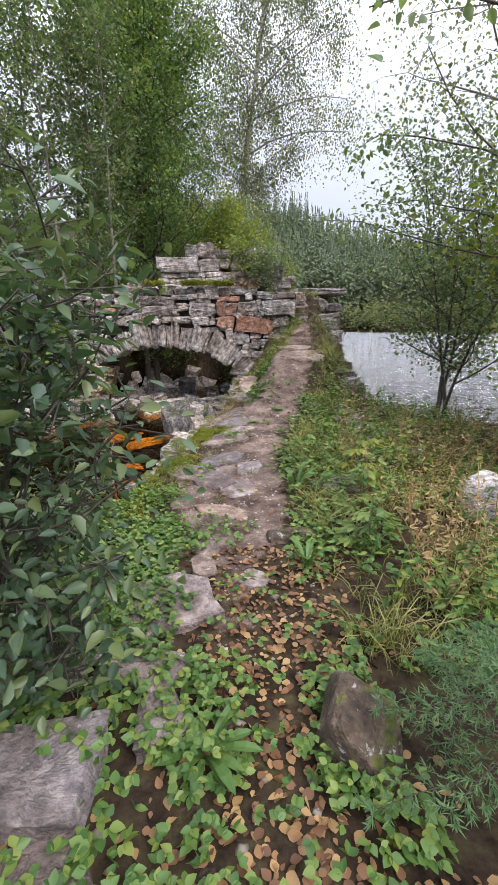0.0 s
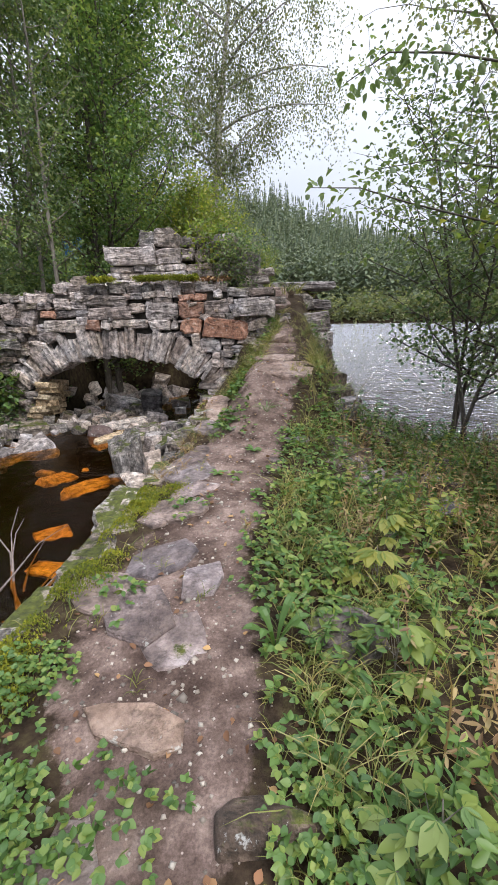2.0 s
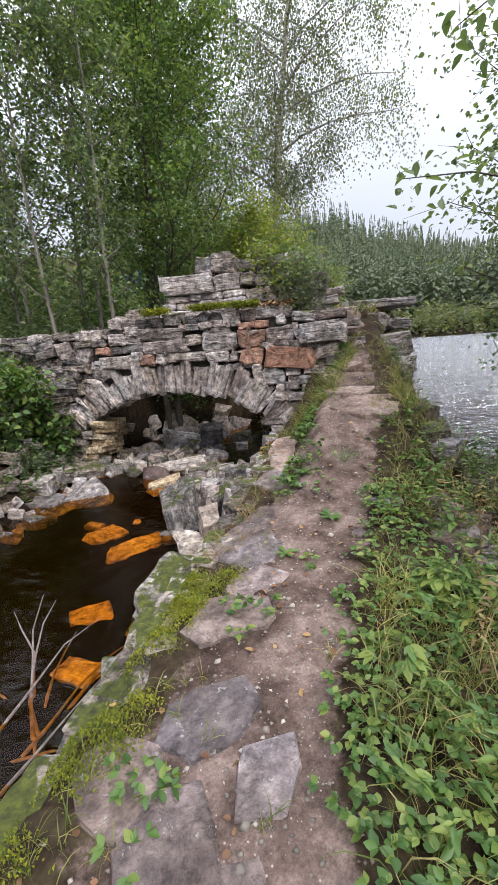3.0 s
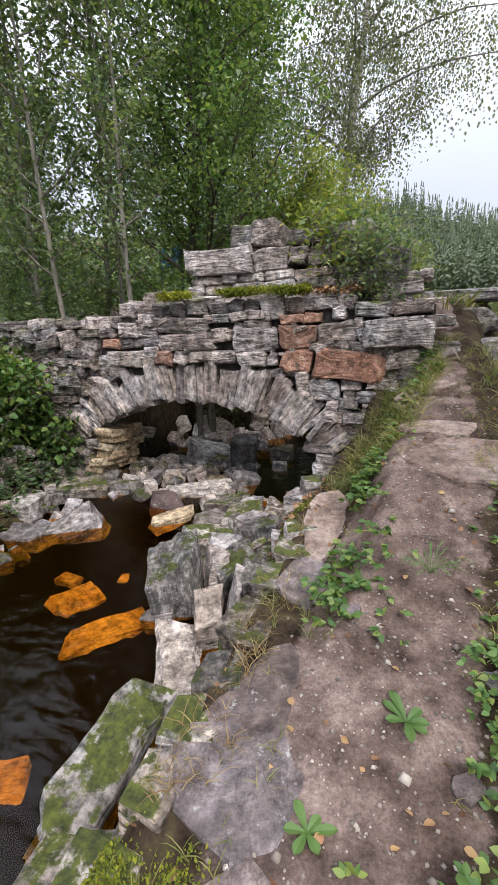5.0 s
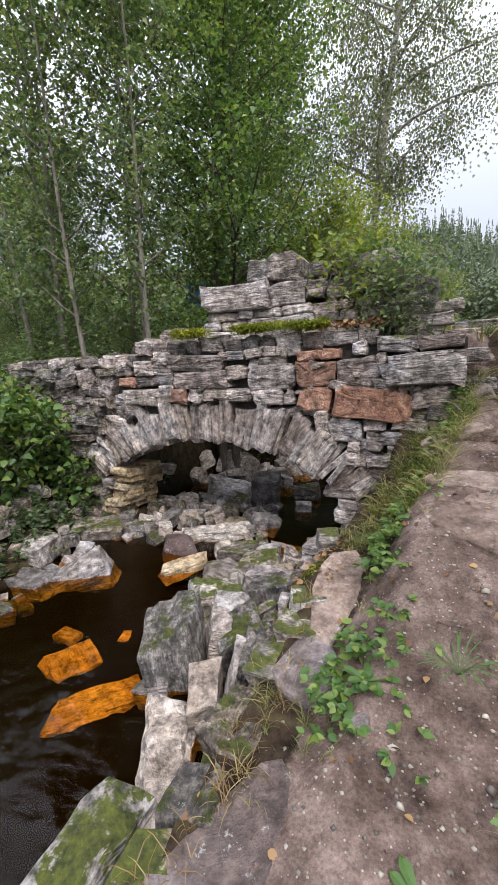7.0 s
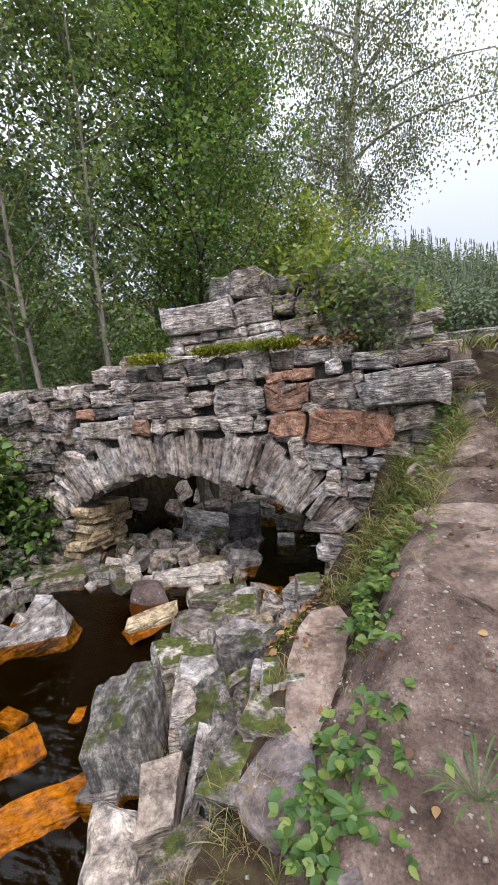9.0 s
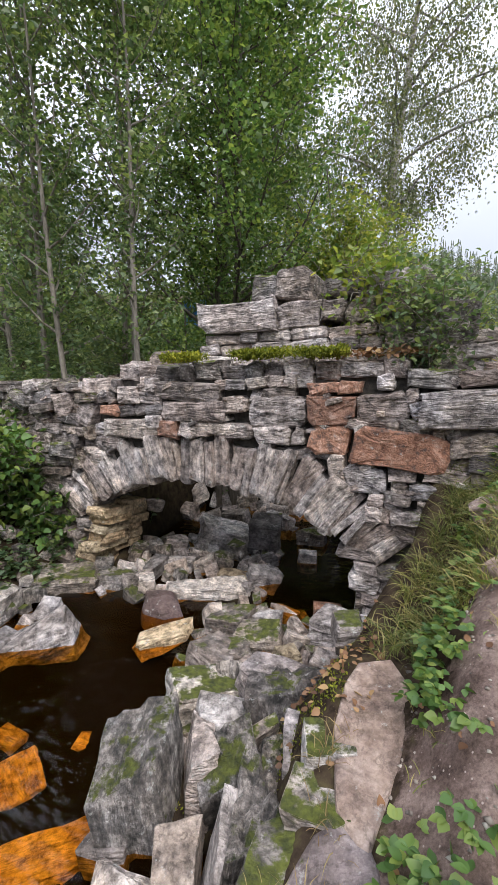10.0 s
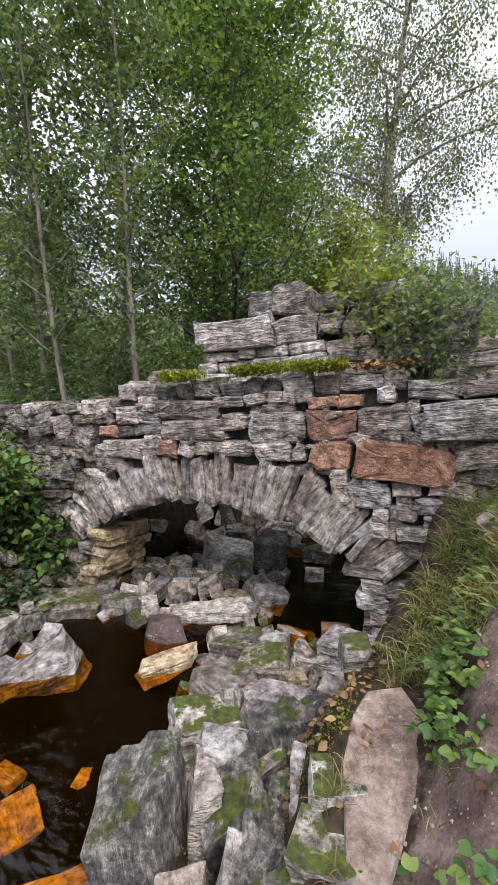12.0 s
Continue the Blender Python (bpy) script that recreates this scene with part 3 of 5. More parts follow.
while ang < 37:
    thick = rng.choice((0.05, 0.065, 0.075, 0.09, 0.11, 0.14, 0.18, 0.22))
    half = math.degrees(thick / 2 / (RI + 0.2))
    a = math.radians(ang + half)
    ln = rng.uniform(0.42, 0.58)
    r = RI + ln / 2 + rng.uniform(-0.04, 0.04)
    wall_stone(CX + sin(a) * r, CZ + cos(a) * r, thick * 1.04, ln, VOUSS, 0.5, rng.uniform(-0.05, 0.07), math.degrees(a) * 1.35 + rng.uniform(-5, 5), rough=0.3)
    ang += 2 * half / (1 + 0.004 * abs(ang)) + 0.05


def filled(x, z, w, h, boxes):
    return any(abs(x - bx) < (w + bw) / 2 * 0.72 and abs(z - bz) < (h + bh) / 2 * 0.66 for bx, bz, bw, bh in boxes)


TAKEN = []


def feature(x0, x1, z0, z1, mat, turn=0, proud=0.03, back=0.0, depth=0.4, rough=0.24):
    TAKEN.append(((x0 + x1) / 2, (z0 + z1) / 2, x1 - x0, z1 - z0))
    return wall_stone((x0 + x1) / 2, (z0 + z1) / 2, x1 - x0, z1 - z0, mat, depth, proud, turn, back=back, rough=rough)


# the stones that stand out by colour or size
feature(-0.68, -0.22, 1.61, 1.88, RUST)
feature(-0.68, -0.40, 1.90, 2.02, RUST)
feature(-0.40, -0.20, 1.90, 2.03, RUST)
feature(-0.66, -0.30, 1.37, 1.59, RUST)
feature(-0.28, 0.50, 1.22, 1.62, RUST, 6, 0.06, rough=0.16)
feature(0.26, 0.98, 1.60, 1.93, GREY, -1, 0.12)
feature(0.60, 0.92, 1.38, 1.58, PALE, -3, 0.05)
feature(-0.20, 0.20, 1.62, 1.90, DARK, 0, 0.0)
feature(0.16, 0.58, 1.94, 2.12, MOSSY, 1)
feature(0.57, 1.0, 1.95, 2.1, DARK, -2)
feature(-0.33, 0.04, 1.0, 1.26, GREY, 5)
feature(0.05, 0.27, 1.12, 1.25, GREY, 3)
feature(0.02, 0.24, 0.92, 1.04, DARK, 8)
feature(-0.48, -0.34, 1.1, 1.34, PALE, -4)
feature(-1.28, -0.72, 1.60, 1.86, GREY)
feature(-1.25, -0.86, 1.43, 1.59, GREY)
feature(-1.58, -1.28, 1.45, 1.62, DARK, -6)
feature(-0.85, -0.70, 1.42, 1.58, GREY)
feature(-2.45, -1.60, 1.84, 2.03, PALE, 3)
feature(-2.36, -1.56, 1.64, 1.82, GREY)
feature(-3.2, -2.45, 1.40, 1.64, PALE, -2)
feature(-2.98, -2.66, 1.78, 2.0, GREY)
feature(-2.42, -2.15, 1.42, 1.62, RUST)
feature(-2.12, -1.95, 1.42, 1.62, GREY, 10)
feature(-1.93, -1.4, 1.48, 1.62, PALE, 3)
feature(-1.58, -1.30, 1.71, 1.90, PALE)
feature(-3.62, -3.36, 1.50, 1.85, GREY, 22)
feature(-4.05, -3.72, 1.65, 1.95, GREY, -12)
feature(-3.5, -3.2, 1.02, 1.25, GREY, 3)
feature(-3.25, -2.95, 1.66, 1.8, RUST)
# the ledge course
x = -3.0
while x < 0.2:
    w = rng.uniform(0.18, 0.36)
    feature(x, x + w * 0.96, 2.05, 2.05 + rng.uniform(0.15, 0.21), rng.choice((DARK, GREY, MOSSY, DARK)), rng.uniform(-5, 5), rng.uniform(-0.06, 0.02), back=0.05)
    x += w
# rubble courses fill the rest, each stone fitted between its neighbours
def course_z(k, x):
    return -0.62 + 0.135 * k + 0.045 * noise.noise(Vector((x * 1.7, k * 3.3, 0))) + 0.03 * noise.noise(Vector((x * 5, k * 1.9, 4)))


for k in range(20):
    x = -5.6 + rng.uniform(0, 0.1)
    while x < 0.95:
        w = rng.choice((0.1, 0.14, 0.2, 0.26, 0.34, 0.42))
        mx = x + w / 2
        z0, z1 = course_z(k, mx), course_z(k + 1, mx)
        mz = (z0 + z1) / 2
        rad = math.hypot(mx - CX, mz - CZ)
        beside = abs(mx - CX) > 1.72 and mz < 1.0 and rad > RI + (0.4 if mz > 0.4 else -9)
        if mz < 2.05 and (beside or (rad > RI + 0.5 and mz > 0.5)) and not filled(mx, mz, w, z1 - z0, TAKEN):
            wild = 1.0 if mx > -3.3 else 2.2
            mats = (GREY, GREY, PALE, GREY, DARK, MOSSY) if mx > -3.3 else (GREY, DARK, MOSSY, MOSSY, DARK)
            slope = math.degrees(atan2(course_z(k, x + w) - course_z(k, x), w))
            wall_stone(mx, mz, w * 1.02, (z1 - z0) * rng.uniform(0.98, 1.12), rng.choice(mats), 0.34, rng.uniform(-0.04, 0.05) * wild, -slope + rng.uniform(-4, 4) * wild, rough=0.22)
        x += w
# chips wedged into the joints
for i in range(150):
    x, z = rng.uniform(-5.3, 0.8), rng.uniform(0.6, 2.02)
    if math.hypot(x - CX, z - CZ) > RI + 0.5:
        wall_stone(x, z, rng.uniform(0.06, 0.16), rng.uniform(0.03, 0.07), rng.choice((PALE, GREY, DARK)), 0.2, rng.uniform(-0.02, 0.05), rng.uniform(-35, 35), rough=0.4)
# side piers seen inside the opening: thin tilted courses
for side in (-1, 1):
    for i in range(9):
        for j in range(3 - (side < 0)):
            w = rng.uniform(0.4, 0.7)
            ob = part("stone", block_bm(w, 0.3, 0.11, rng.randrange(9999), 0.15), TAN if side < 0 else DARK, bridge)
            zz = -0.55 + i * 0.12
            xx = CX + side * (1.86 - 0.05 * i * (side < 0) + rng.uniform(-0.06, 0.06))
            ob.matrix_local = pose(xx + 1.8, (10.3 if side < 0 else 9.98) + j * 0.36 - 10.8, zz + 0.7, rng.uniform(-6, 6), -8, 90 * side + rng.uniform(-6, 6))

# the upper tier, set back on the ledge
upper = thing("upper_wall", "broken upper wall of grey blocks above the mossy ledge", "stone wall", at=(-0.8, 10.5, 2.06))
UB = Vector((-0.8, 10.5, 2.06))


def up_stone(x0, x1, z0, z1, mat, turn=0, back=0.0, depth=0.5, rough=0.26):
    ob = part("stone", block_bm(x1 - x0, depth, z1 - z0, rng.randrange(9999), rough), mat, upper)
    x = (x0 + x1) / 2
    p = Vector((x, face_y(x) + 0.42 + back + depth / 2, (z0 + z1) / 2)) - UB
    ob.matrix_local = pose(p.x, p.y, p.z, rng.uniform(-2, 2), turn, -7.4)


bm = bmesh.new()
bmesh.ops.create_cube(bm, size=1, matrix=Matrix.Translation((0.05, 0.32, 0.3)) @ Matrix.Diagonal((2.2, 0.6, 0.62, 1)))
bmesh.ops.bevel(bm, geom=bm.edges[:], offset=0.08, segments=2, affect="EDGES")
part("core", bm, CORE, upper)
up_stone(-2.02, -1.08, 2.56, 2.9, GREY, 0, -0.04, 0.6)
up_stone(-1.06, -0.64, 2.56, 2.84, GREY, -3)
up_stone(-1.42, -1.12, 2.86, 3.14, MOSSY, 4, 0.1, 0.5, 0.2)
up_stone(-1.14, -0.72, 2.84, 3.16, MOSSY, -4, 0.06, 0.5, 0.25)
up_stone(-0.3, 0.42, 2.86, 3.05, PALE, -7, 0.15, 0.7, 0.35)
up_stone(-0.62, -0.1, 2.84, 3.0, MOSSY, 4, 0.12, 0.5, 0.2)
up_stone(-0.1, 0.42, 2.6, 2.84, DARK, 0)
up_stone(-0.64, -0.38, 2.6, 2.82, GREY, 6)
up_stone(-0.36, -0.12, 2.58, 2.82, MOSSY, -4)
for z0, z1, xa, xb in ((2.06, 2.2, -2.15, 0.75), (2.2, 2.33, -2.1, 0.7), (2.33, 2.45, -2.05, 0.75), (2.45, 2.56, -1.98, 0.6)):
    x = xa
    while x < xb:
        w = rng.uniform(0.16, 0.5)
        up_stone(x, x + w * 0.97, z0, z1 - 0.006, rng.choice((GREY, PALE, PALE, DARK)), rng.uniform(-5, 5), rng.uniform(-0.06, 0.04), 0.4, 0.16)
        x += w
for x0, x1, z1 in ((-2.75, -2.4, 2.42), (-2.42, -2.14, 2.36), (0.3, 0.75, 2.45), (0.42, 0.78, 2.72)):
    up_stone(x0, x1, 2.05, z1, MOSSY if x0 < 0 else DARK, rng.uniform(-5, 5), 0.0, 0.4, 0.18)

# blocks that flank the way up, beside the lake
def squared(name, label, x, y, z, size, turn, mat, seed):
    ob = part(name, block_bm(size[0], size[1], size[2], seed, 0.1), mat)
    ob.matrix_world = pose(x, y, z + size[2] / 2, 0, 0, turn)
    tagged(ob, label, "stone block", "blocks beside the way up")
    return ob


squared("stone_block", "grey squared stone block beside the lake", 1.82, 10.1, 1.02, (0.62, 0.6, 0.3), -6, GREY, 31)
squared("stone_block", "grey squared stone block on another block", 1.80, 10.15, 1.32, (0.52, 0.55, 0.36), -3, GREY, 32)
squared("stone_block", "dark flat stone block at the wall's corner", 2.0, 10.9, 1.72, (0.4, 0.5, 0.2), 6, DARK, 33)
squared("stone_block", "mossy stone block beside the way up", 1.62, 10.75, 1.72, (0.5, 0.4, 0.3), -12, MOSSY, 34)
squared("stone_slab", "broad flat slab on top of the wall", 1.75, 11.5, 2.13, (1.3, 0.9, 0.15), -4, DARK, 35)
squared("stone_slab", "flat pinkish slab on top of the wall", 1.05, 11.1, 2.05, (0.5, 0.7, 0.13), 8, GREY, 36)

# ---- flat stones set into the path ----
def paver(x, y, l, w, turn, mat=None, up=0.03, seed=None, label="flat slate slab trodden into the path", tilt=(0, 0)):
    """A thin broken slab let into the earth."""
    s = seed or rng.randrange(9999)
    r = random.Random(s)
    k = r.randint(7, 10)
    bm = bmesh.new()
    rims = []
    pts = []
    for i in range(k):
        a = 2 * pi * (i + r.uniform(-0.42, 0.42)) / k
        q = max(abs(cos(a)), abs(sin(a)))
        pts.append((cos(a) / q ** 0.6 * l / 2 * r.uniform(0.75, 1.1), sin(a) / q ** 0.6 * w / 2 * r.uniform(0.75, 1.1)))
    for z, f in ((-0.12, 1.0), (-0.012, 1.0), (0.0, 0.95)):
        rims.append([bm.verts.new((px * f, py * f, z + (r.uniform(-0.006, 0.006)))) for px, py in pts])
    for a, b in zip(rims, rims[1:]):
        for i in range(k):
            bm.faces.new((a[i], a[(i + 1) % k], b[(i + 1) % k], b[i]))
    c = bm.verts.new((0, 0, 0.006))
    for i in range(k):
        bm.faces.new((rims[2][i], rims[2][(i + 1) % k], c))
    bm.faces.new(rims[0][::-1])
    bmesh.ops.recalc_face_normals(bm, faces=bm.faces)
    ob = part("path_slab", bm, mat or SLATE)
    fx = (ground_z(x + 0.15, y) - ground_z(x - 0.15, y)) / 0.3
    fy = (ground_z(x, y + 0.2) - ground_z(x, y - 0.2)) / 0.4
    lay = Vector((0, 0, 1)).rotation_difference(Vector((-fx * 0.8, -fy * 0.8, 1))).to_matrix().to_4x4()
    ob.matrix_world = pose(x, y, ground_z(x, y) + up * 0.6) @ lay @ pose(0, 0, 0, tilt[0], tilt[1], turn)
    tagged(ob, label, "stone slab", "slabs of the path")


paver(-0.27, 4.3, 0.55, 0.42, 40, up=0.04)
paver(-0.32, 3.75, 0.4, 0.6, 20, up=0.04)
paver(-0.62, 4.0, 0.4, 0.5, 35, up=0.04)
paver(-0.1, 3.6, 0.35, 0.4, 10)
paver(0.0, 4.05, 0.3, 0.4, 0)
paver(-0.3, 4.95, 0.55, 0.45, 10, up=0.05)
paver(-0.25, 5.75, 0.7, 0.5, -14, up=0.05)
paver(-0.15, 5.3, 0.45, 0.4, 30, up=0.02)
paver(-0.22, 6.1, 0.5, 0.7, -20, up=0.05)
paver(-0.03, 7.55, 0.36, 0.95, -8, up=0.05, mat=BEDROCK, seed=5)
paver(-0.12, 6.95, 0.34, 0.5, -14, up=0.05)
paver(-0.2, 3.12, 0.5, 0.22, -25, mat=BEDROCK, label="pale broken slab set across the path")
paver(-0.47, 1.98, 0.66, 0.46, 6, mat=SLATE, up=0.11, tilt=(5, 0), seed=9)
paver(-0.3, 2.62, 0.2, 0.4, 25)
paver(-0.29, 2.4, 0.18, 0.26, 20, mat=BEDROCK, label="small pale stone in the path")
paver(-0.5, 2.6, 0.24, 0.3, -20)
paver(0.02, 2.25, 0.2, 0.2, 40)
paver(0.85, 8.85, 0.6, 0.3, -14, mat=BEDROCK, up=0.03, label="long step of grey stone in the way up")
paver(0.85, 8.25, 0.7, 0.3, -4, mat=BEDROCK, up=0.03, label="long step of grey stone in the way up")
paver(1.0, 9.45, 0.4, 0.3, -10, mat=BEDROCK, up=0.03)
paver(1.15, 10.1, 0.4, 0.35, 10, mat=BEDROCK, up=0.03)
paver(0.95, 7.75, 0.95, 0.75, 10, mat=BEDROCK, up=0.012, label="broad worn bedrock slab in the path", seed=5)
paver(0.9, 6.3, 0.3, 0.22, 10, up=0.012)
paver(0.2, 6.6, 0.12, 0.09, 30)
paver(0.62, 5.85, 0.16, 0.1, 30)

# ---- rocks of the stream ----
R = rock
R("boulder", "big grey schist boulder with moss on its top beside the pool", -1.3, 7.66, -0.8, (0.52, 0.55, 0.86), 16, (6, -6), MOSSYV, 19, box=0.75)
R("flat_stone", "long pale banded slab leaning into the pool", -0.98, 6.85, -0.72, (0.3, 0.95, 0.34), 24, (4, 0), PALE, 12, box=0.95)
R("flat_stone", "long slab with pale edge and thick green moss", -1.12, 6.15, -0.75, (0.36, 1.05, 0.5), -4, (0, 8), MOSSFULL, 13, box=0.95)
R("flat_stone", "mossy slab at the foot of the path's edge", -0.95, 5.45, -0.75, (0.5, 0.6, 0.5), 10, (0, 0), MOSSFULL, 14)
R("flat_stone", "tan slab lying just under the brown water", -1.8, 7.2, -0.77, (0.75, 0.3, 0.27), 38, (0, -4), TAN, 15, box=0.95)
R("flat_stone", "tan stone lying under the brown water", -2.35, 7.55, -0.77, (0.42, 0.5, 0.25), -30, (0, 5), TAN, 16, box=0.9)
R("flat_stone", "tan stone lying under the brown water", -2.62, 7.85, -0.78, (0.26, 0.2, 0.25), 0, (0, 0), TAN, 17)
R("flat_stone", "reddish stone under the brown water", -2.05, 7.95, -0.84, (0.16, 0.4, 0.28), 10, (0, 0), TAN, 18)
R("flat_stone", "reddish stone deep under the brown water", -2.4, 6.8, -0.9, (0.4, 0.3, 0.28), 10, (0, 0), TAN, 19)
R("flat_stone", "tan stone under the brown water", -1.75, 5.95, -0.82, (0.45, 0.3, 0.27), 20, (0, 0), TAN, 20)
R("flat_stone", "tan stone under the brown water", -1.55, 5.3, -0.82, (0.4, 0.26, 0.26), -20, (0, 0), TAN, 21)
R("boulder", "rounded pinkish boulder in the stream", -2.38, 9.62, -0.75, (0.75, 0.55, 0.5), 10, (0, 0), PINK, 22, box=0.15)
R("flat_stone", "layered pale slab lying across the stream", -1.95, 10.05, -0.62, (1.05, 0.35, 0.34), 14, (0, -3), PALE, 23, box=0.95)
R("flat_stone", "tan wet pointed stone at the pool's end", -2.02, 9.12, -0.52, (0.62, 0.26, 0.17), 36, (0, -9), TAN, 24, box=0.55)
R("flat_stone", "slanting grey slab rising from the pool", -3.1, 8.85, -0.8, (0.7, 0.45, 0.55), 30, (0, -20), GREY, 25)
R("boulder", "long boulder with mossy back and pale flank", -3.75, 9.75, -0.72, (1.0, 0.5, 0.55), 28, (0, 0), MOSSY, 26)
R("boulder", "grey upright boulder at the far bank", -4.35, 10.05, -0.6, (0.3, 0.4, 0.55), 10, (0, 14), GREY, 27)
R("boulder", "pale boulder with moss at the far bank", -4.05, 8.95, -0.75, (0.55, 0.6, 0.6), 0, (0, 0), PALE, 28)
R("boulder", "dark wet boulder at the far bank", -3.75, 8.45, -0.8, (0.8, 0.4, 0.42), 6, (0, 0), DARK, 29)
R("boulder", "brown angular boulder on the heap", -0.78, 8.45, -0.55, (0.55, 0.45, 0.6), -14, (0, 6), GREY, 41)
R("flat_stone", "white blotched stone on the heap", -1.03, 8.06, -0.5, (0.46, 0.36, 0.5), 20, (8, 8), PALE, 42)
R("flat_stone", "pale stone with thick moss on the heap", -1.26, 8.3, -0.6, (0.5, 0.4, 0.58), 40, (0, 8), MOSSFULL, 43)
R("boulder", "lichen-spotted dark stone on the heap", -1.35, 8.75, -0.65, (0.45, 0.4, 0.48), 60, (0, 10), DARK, 44)
R("flat_stone", "mossy slab sloping along the path's foot", -0.42, 8.2, -0.45, (0.7, 0.4, 0.58), 30, (-14, -8), MOSSYV, 45, box=0.7)
R("boulder", "dark mossy block at the path's foot", -0.52, 7.75, -0.55, (0.4, 0.45, 0.62), 14, (8, 6), MOSSYV, 46)
R("boulder", "mossy dark block at the path's foot", -0.58, 7.38, -0.6, (0.3, 0.75, 0.72), 14, (-6, 8), MOSSYV, 47, box=0.9)
R("flat_stone", "pale split slab between boulders", -0.9, 7.28, -0.6, (0.26, 0.42, 0.5), 20, (14, 0), PALE, 48, box=0.9)
R("flat_stone", "bluish pale slab on edge", -0.76, 7.22, -0.6, (0.1, 0.6, 0.66), 14, (0, 12), PALE, 49, box=0.9)
R("flat_stone", "mossy slab wedged into the heap", -0.8, 7.82, -0.55, (0.4, 0.36, 0.58), 35, (10, -6), MOSSYV, 151, box=0.9)
R("flat_stone", "pale bent slab leaning between boulders", -1.02, 7.68, -0.5, (0.16, 0.5, 0.52), 24, (-8, 10), PALE, 152, box=0.9)
R("boulder", "brown stone at the path's foot", -0.3, 7.75, -0.45, (0.34, 0.4, 0.6), 8, (0, 0), GREY, 50)
R("boulder", "pale grey boulder under the arch's foot", -0.35, 9.35, -0.5, (0.6, 0.42, 0.45), -8, (0, 0), GREY, 51)
R("boulder", "small grey stone by the water", -0.42, 8.95, -0.42, (0.24, 0.22, 0.28), 10, (0, 0), GREY, 52)
R("boulder", "tan grey stone by the water", -0.72, 8.9, -0.5, (0.26, 0.22, 0.38), 30, (0, 0), TAN, 53)
R("boulder", "mossy grey boulder in the stream", -1.05, 9.2, -0.6, (0.55, 0.35, 0.4), 4, (0, 0), MOSSY, 54)
R("boulder", "dark mossy boulder in the stream", -1.45, 9.45, -0.6, (0.45, 0.4, 0.4), 0, (0, 0), MOSSY, 55)
R("flat_stone", "small white stone in the stream", -1.1, 9.6, -0.6, (0.32, 0.18, 0.34), 0, (0, 0), PALE, 56)
R("boulder", "brown boulder in the stream", -0.55, 9.95, -0.6, (0.3, 0.25, 0.3), 0, (0, 0), RUST, 57)
R("boulder", "layered grey boulder under the arch", -2.35, 11.5, -0.7, (0.95, 0.55, 0.62), 24, (0, 18), PALE, 58, box=0.9)
R("boulder", "dark stepped block under the arch", -1.68, 11.5, -0.7, (0.46, 0.4, 0.78), 4, (0, 3), DARK, 59, box=0.95)
R("boulder", "moss-topped stone in the fast water", -1.08, 12.0, -0.7, (0.5, 0.4, 0.45), 4, (0, 0), MOSSY, 60)
R("boulder", "pale stone in the fast water", -1.0, 11.3, -0.7, (0.3, 0.25, 0.4), 4, (0, 0), PALE, 61)
R("boulder", "grey stone under the arch", -2.6, 10.6, -0.7, (0.4, 0.3, 0.42), 4, (0, 0), GREY, 62)
R("flat_stone", "tan triangular stone in the stream", -1.85, 10.45, -0.65, (0.42, 0.25, 0.34), 0, (0, 10), TAN, 63)
R("flat_stone", "grey split stone in the stream", -1.5, 10.5, -0.65, (0.42, 0.25, 0.4), 30, (0, 20), GREY, 64)
R("boulder", "mossy boulder against the abutment", -3.2, 10.0, -0.7, (0.5, 0.45, 0.4), 0, (0, 0), MOSSY, 65)
R("boulder", "grey-white boulder on the far bank", -4.6, 9.1, -0.2, (0.6, 0.5, 0.45), 0, (0, 0), GREY, 66)
R("boulder", "mossy boulder on the far bank", -4.7, 8.3, -0.2, (0.7, 0.5, 0.5), 0, (0, 0), MOSSY, 67)
R("boulder", "mossy pale-footed stone standing in the pool", -1.02, 4.9, -0.75, (0.32, 0.42, 0.52), 20, (0, 0), MOSSFULL, 68)
# near the walk's start
R("boulder", "smooth brown boulder with moss beside the path", 0.4, 1.24, -0.2, (0.36, 0.5, 0.36), 6, (0, 0), MOSSBROWN, 71, "stones by the path", 0.4)
R("boulder", "grey flat boulder by the path", -0.72, 1.1, -0.2, (0.45, 0.4, 0.22), 10, (0, 0), SLATE, 72, "stones by the path")
R("boulder", "grey low stone by the path", -0.5, 1.6, -0.2, (0.5, 0.26, 0.22), -20, (0, 0), SLATE, 73, "stones by the path")
R("boulder", "dark stone with a pale blotch by the path", -0.34, 1.28, -0.16, (0.2, 0.24, 0.2), 20, (0, 0), DARK, 74, "stones by the path")
R("boulder", "mossy stone by the path", -0.95, 1.55, -0.2, (0.5, 0.4, 0.3), 20, (0, 0), MOSSY, 75, "stones by the path")
R("boulder", "mossy dark stone beside the path", 0.32, 2.72, -0.26, (0.5, 0.34, 0.34), -10, (0, 0), MOSSBROWN, 76, "stones by the path", 0.3)
R("boulder", "mossy dark stone beside the path", 0.75, 3.5, -0.2, (0.4, 0.35, 0.32), 30, (0, 0), MOSSY, 77, "stones by the path")
R("boulder", "pale weathered stone among weeds", 2.1, 3.5, -0.3, (0.4, 0.35, 0.5), 30, (0, 0), PALE, 78, "stones by the path")
R("boulder", "grey flat stone by the path", -0.62, 0.75, -0.2, (0.4, 0.4, 0.18), 30, (0, 0), SLATE, 79, "stones by the path")
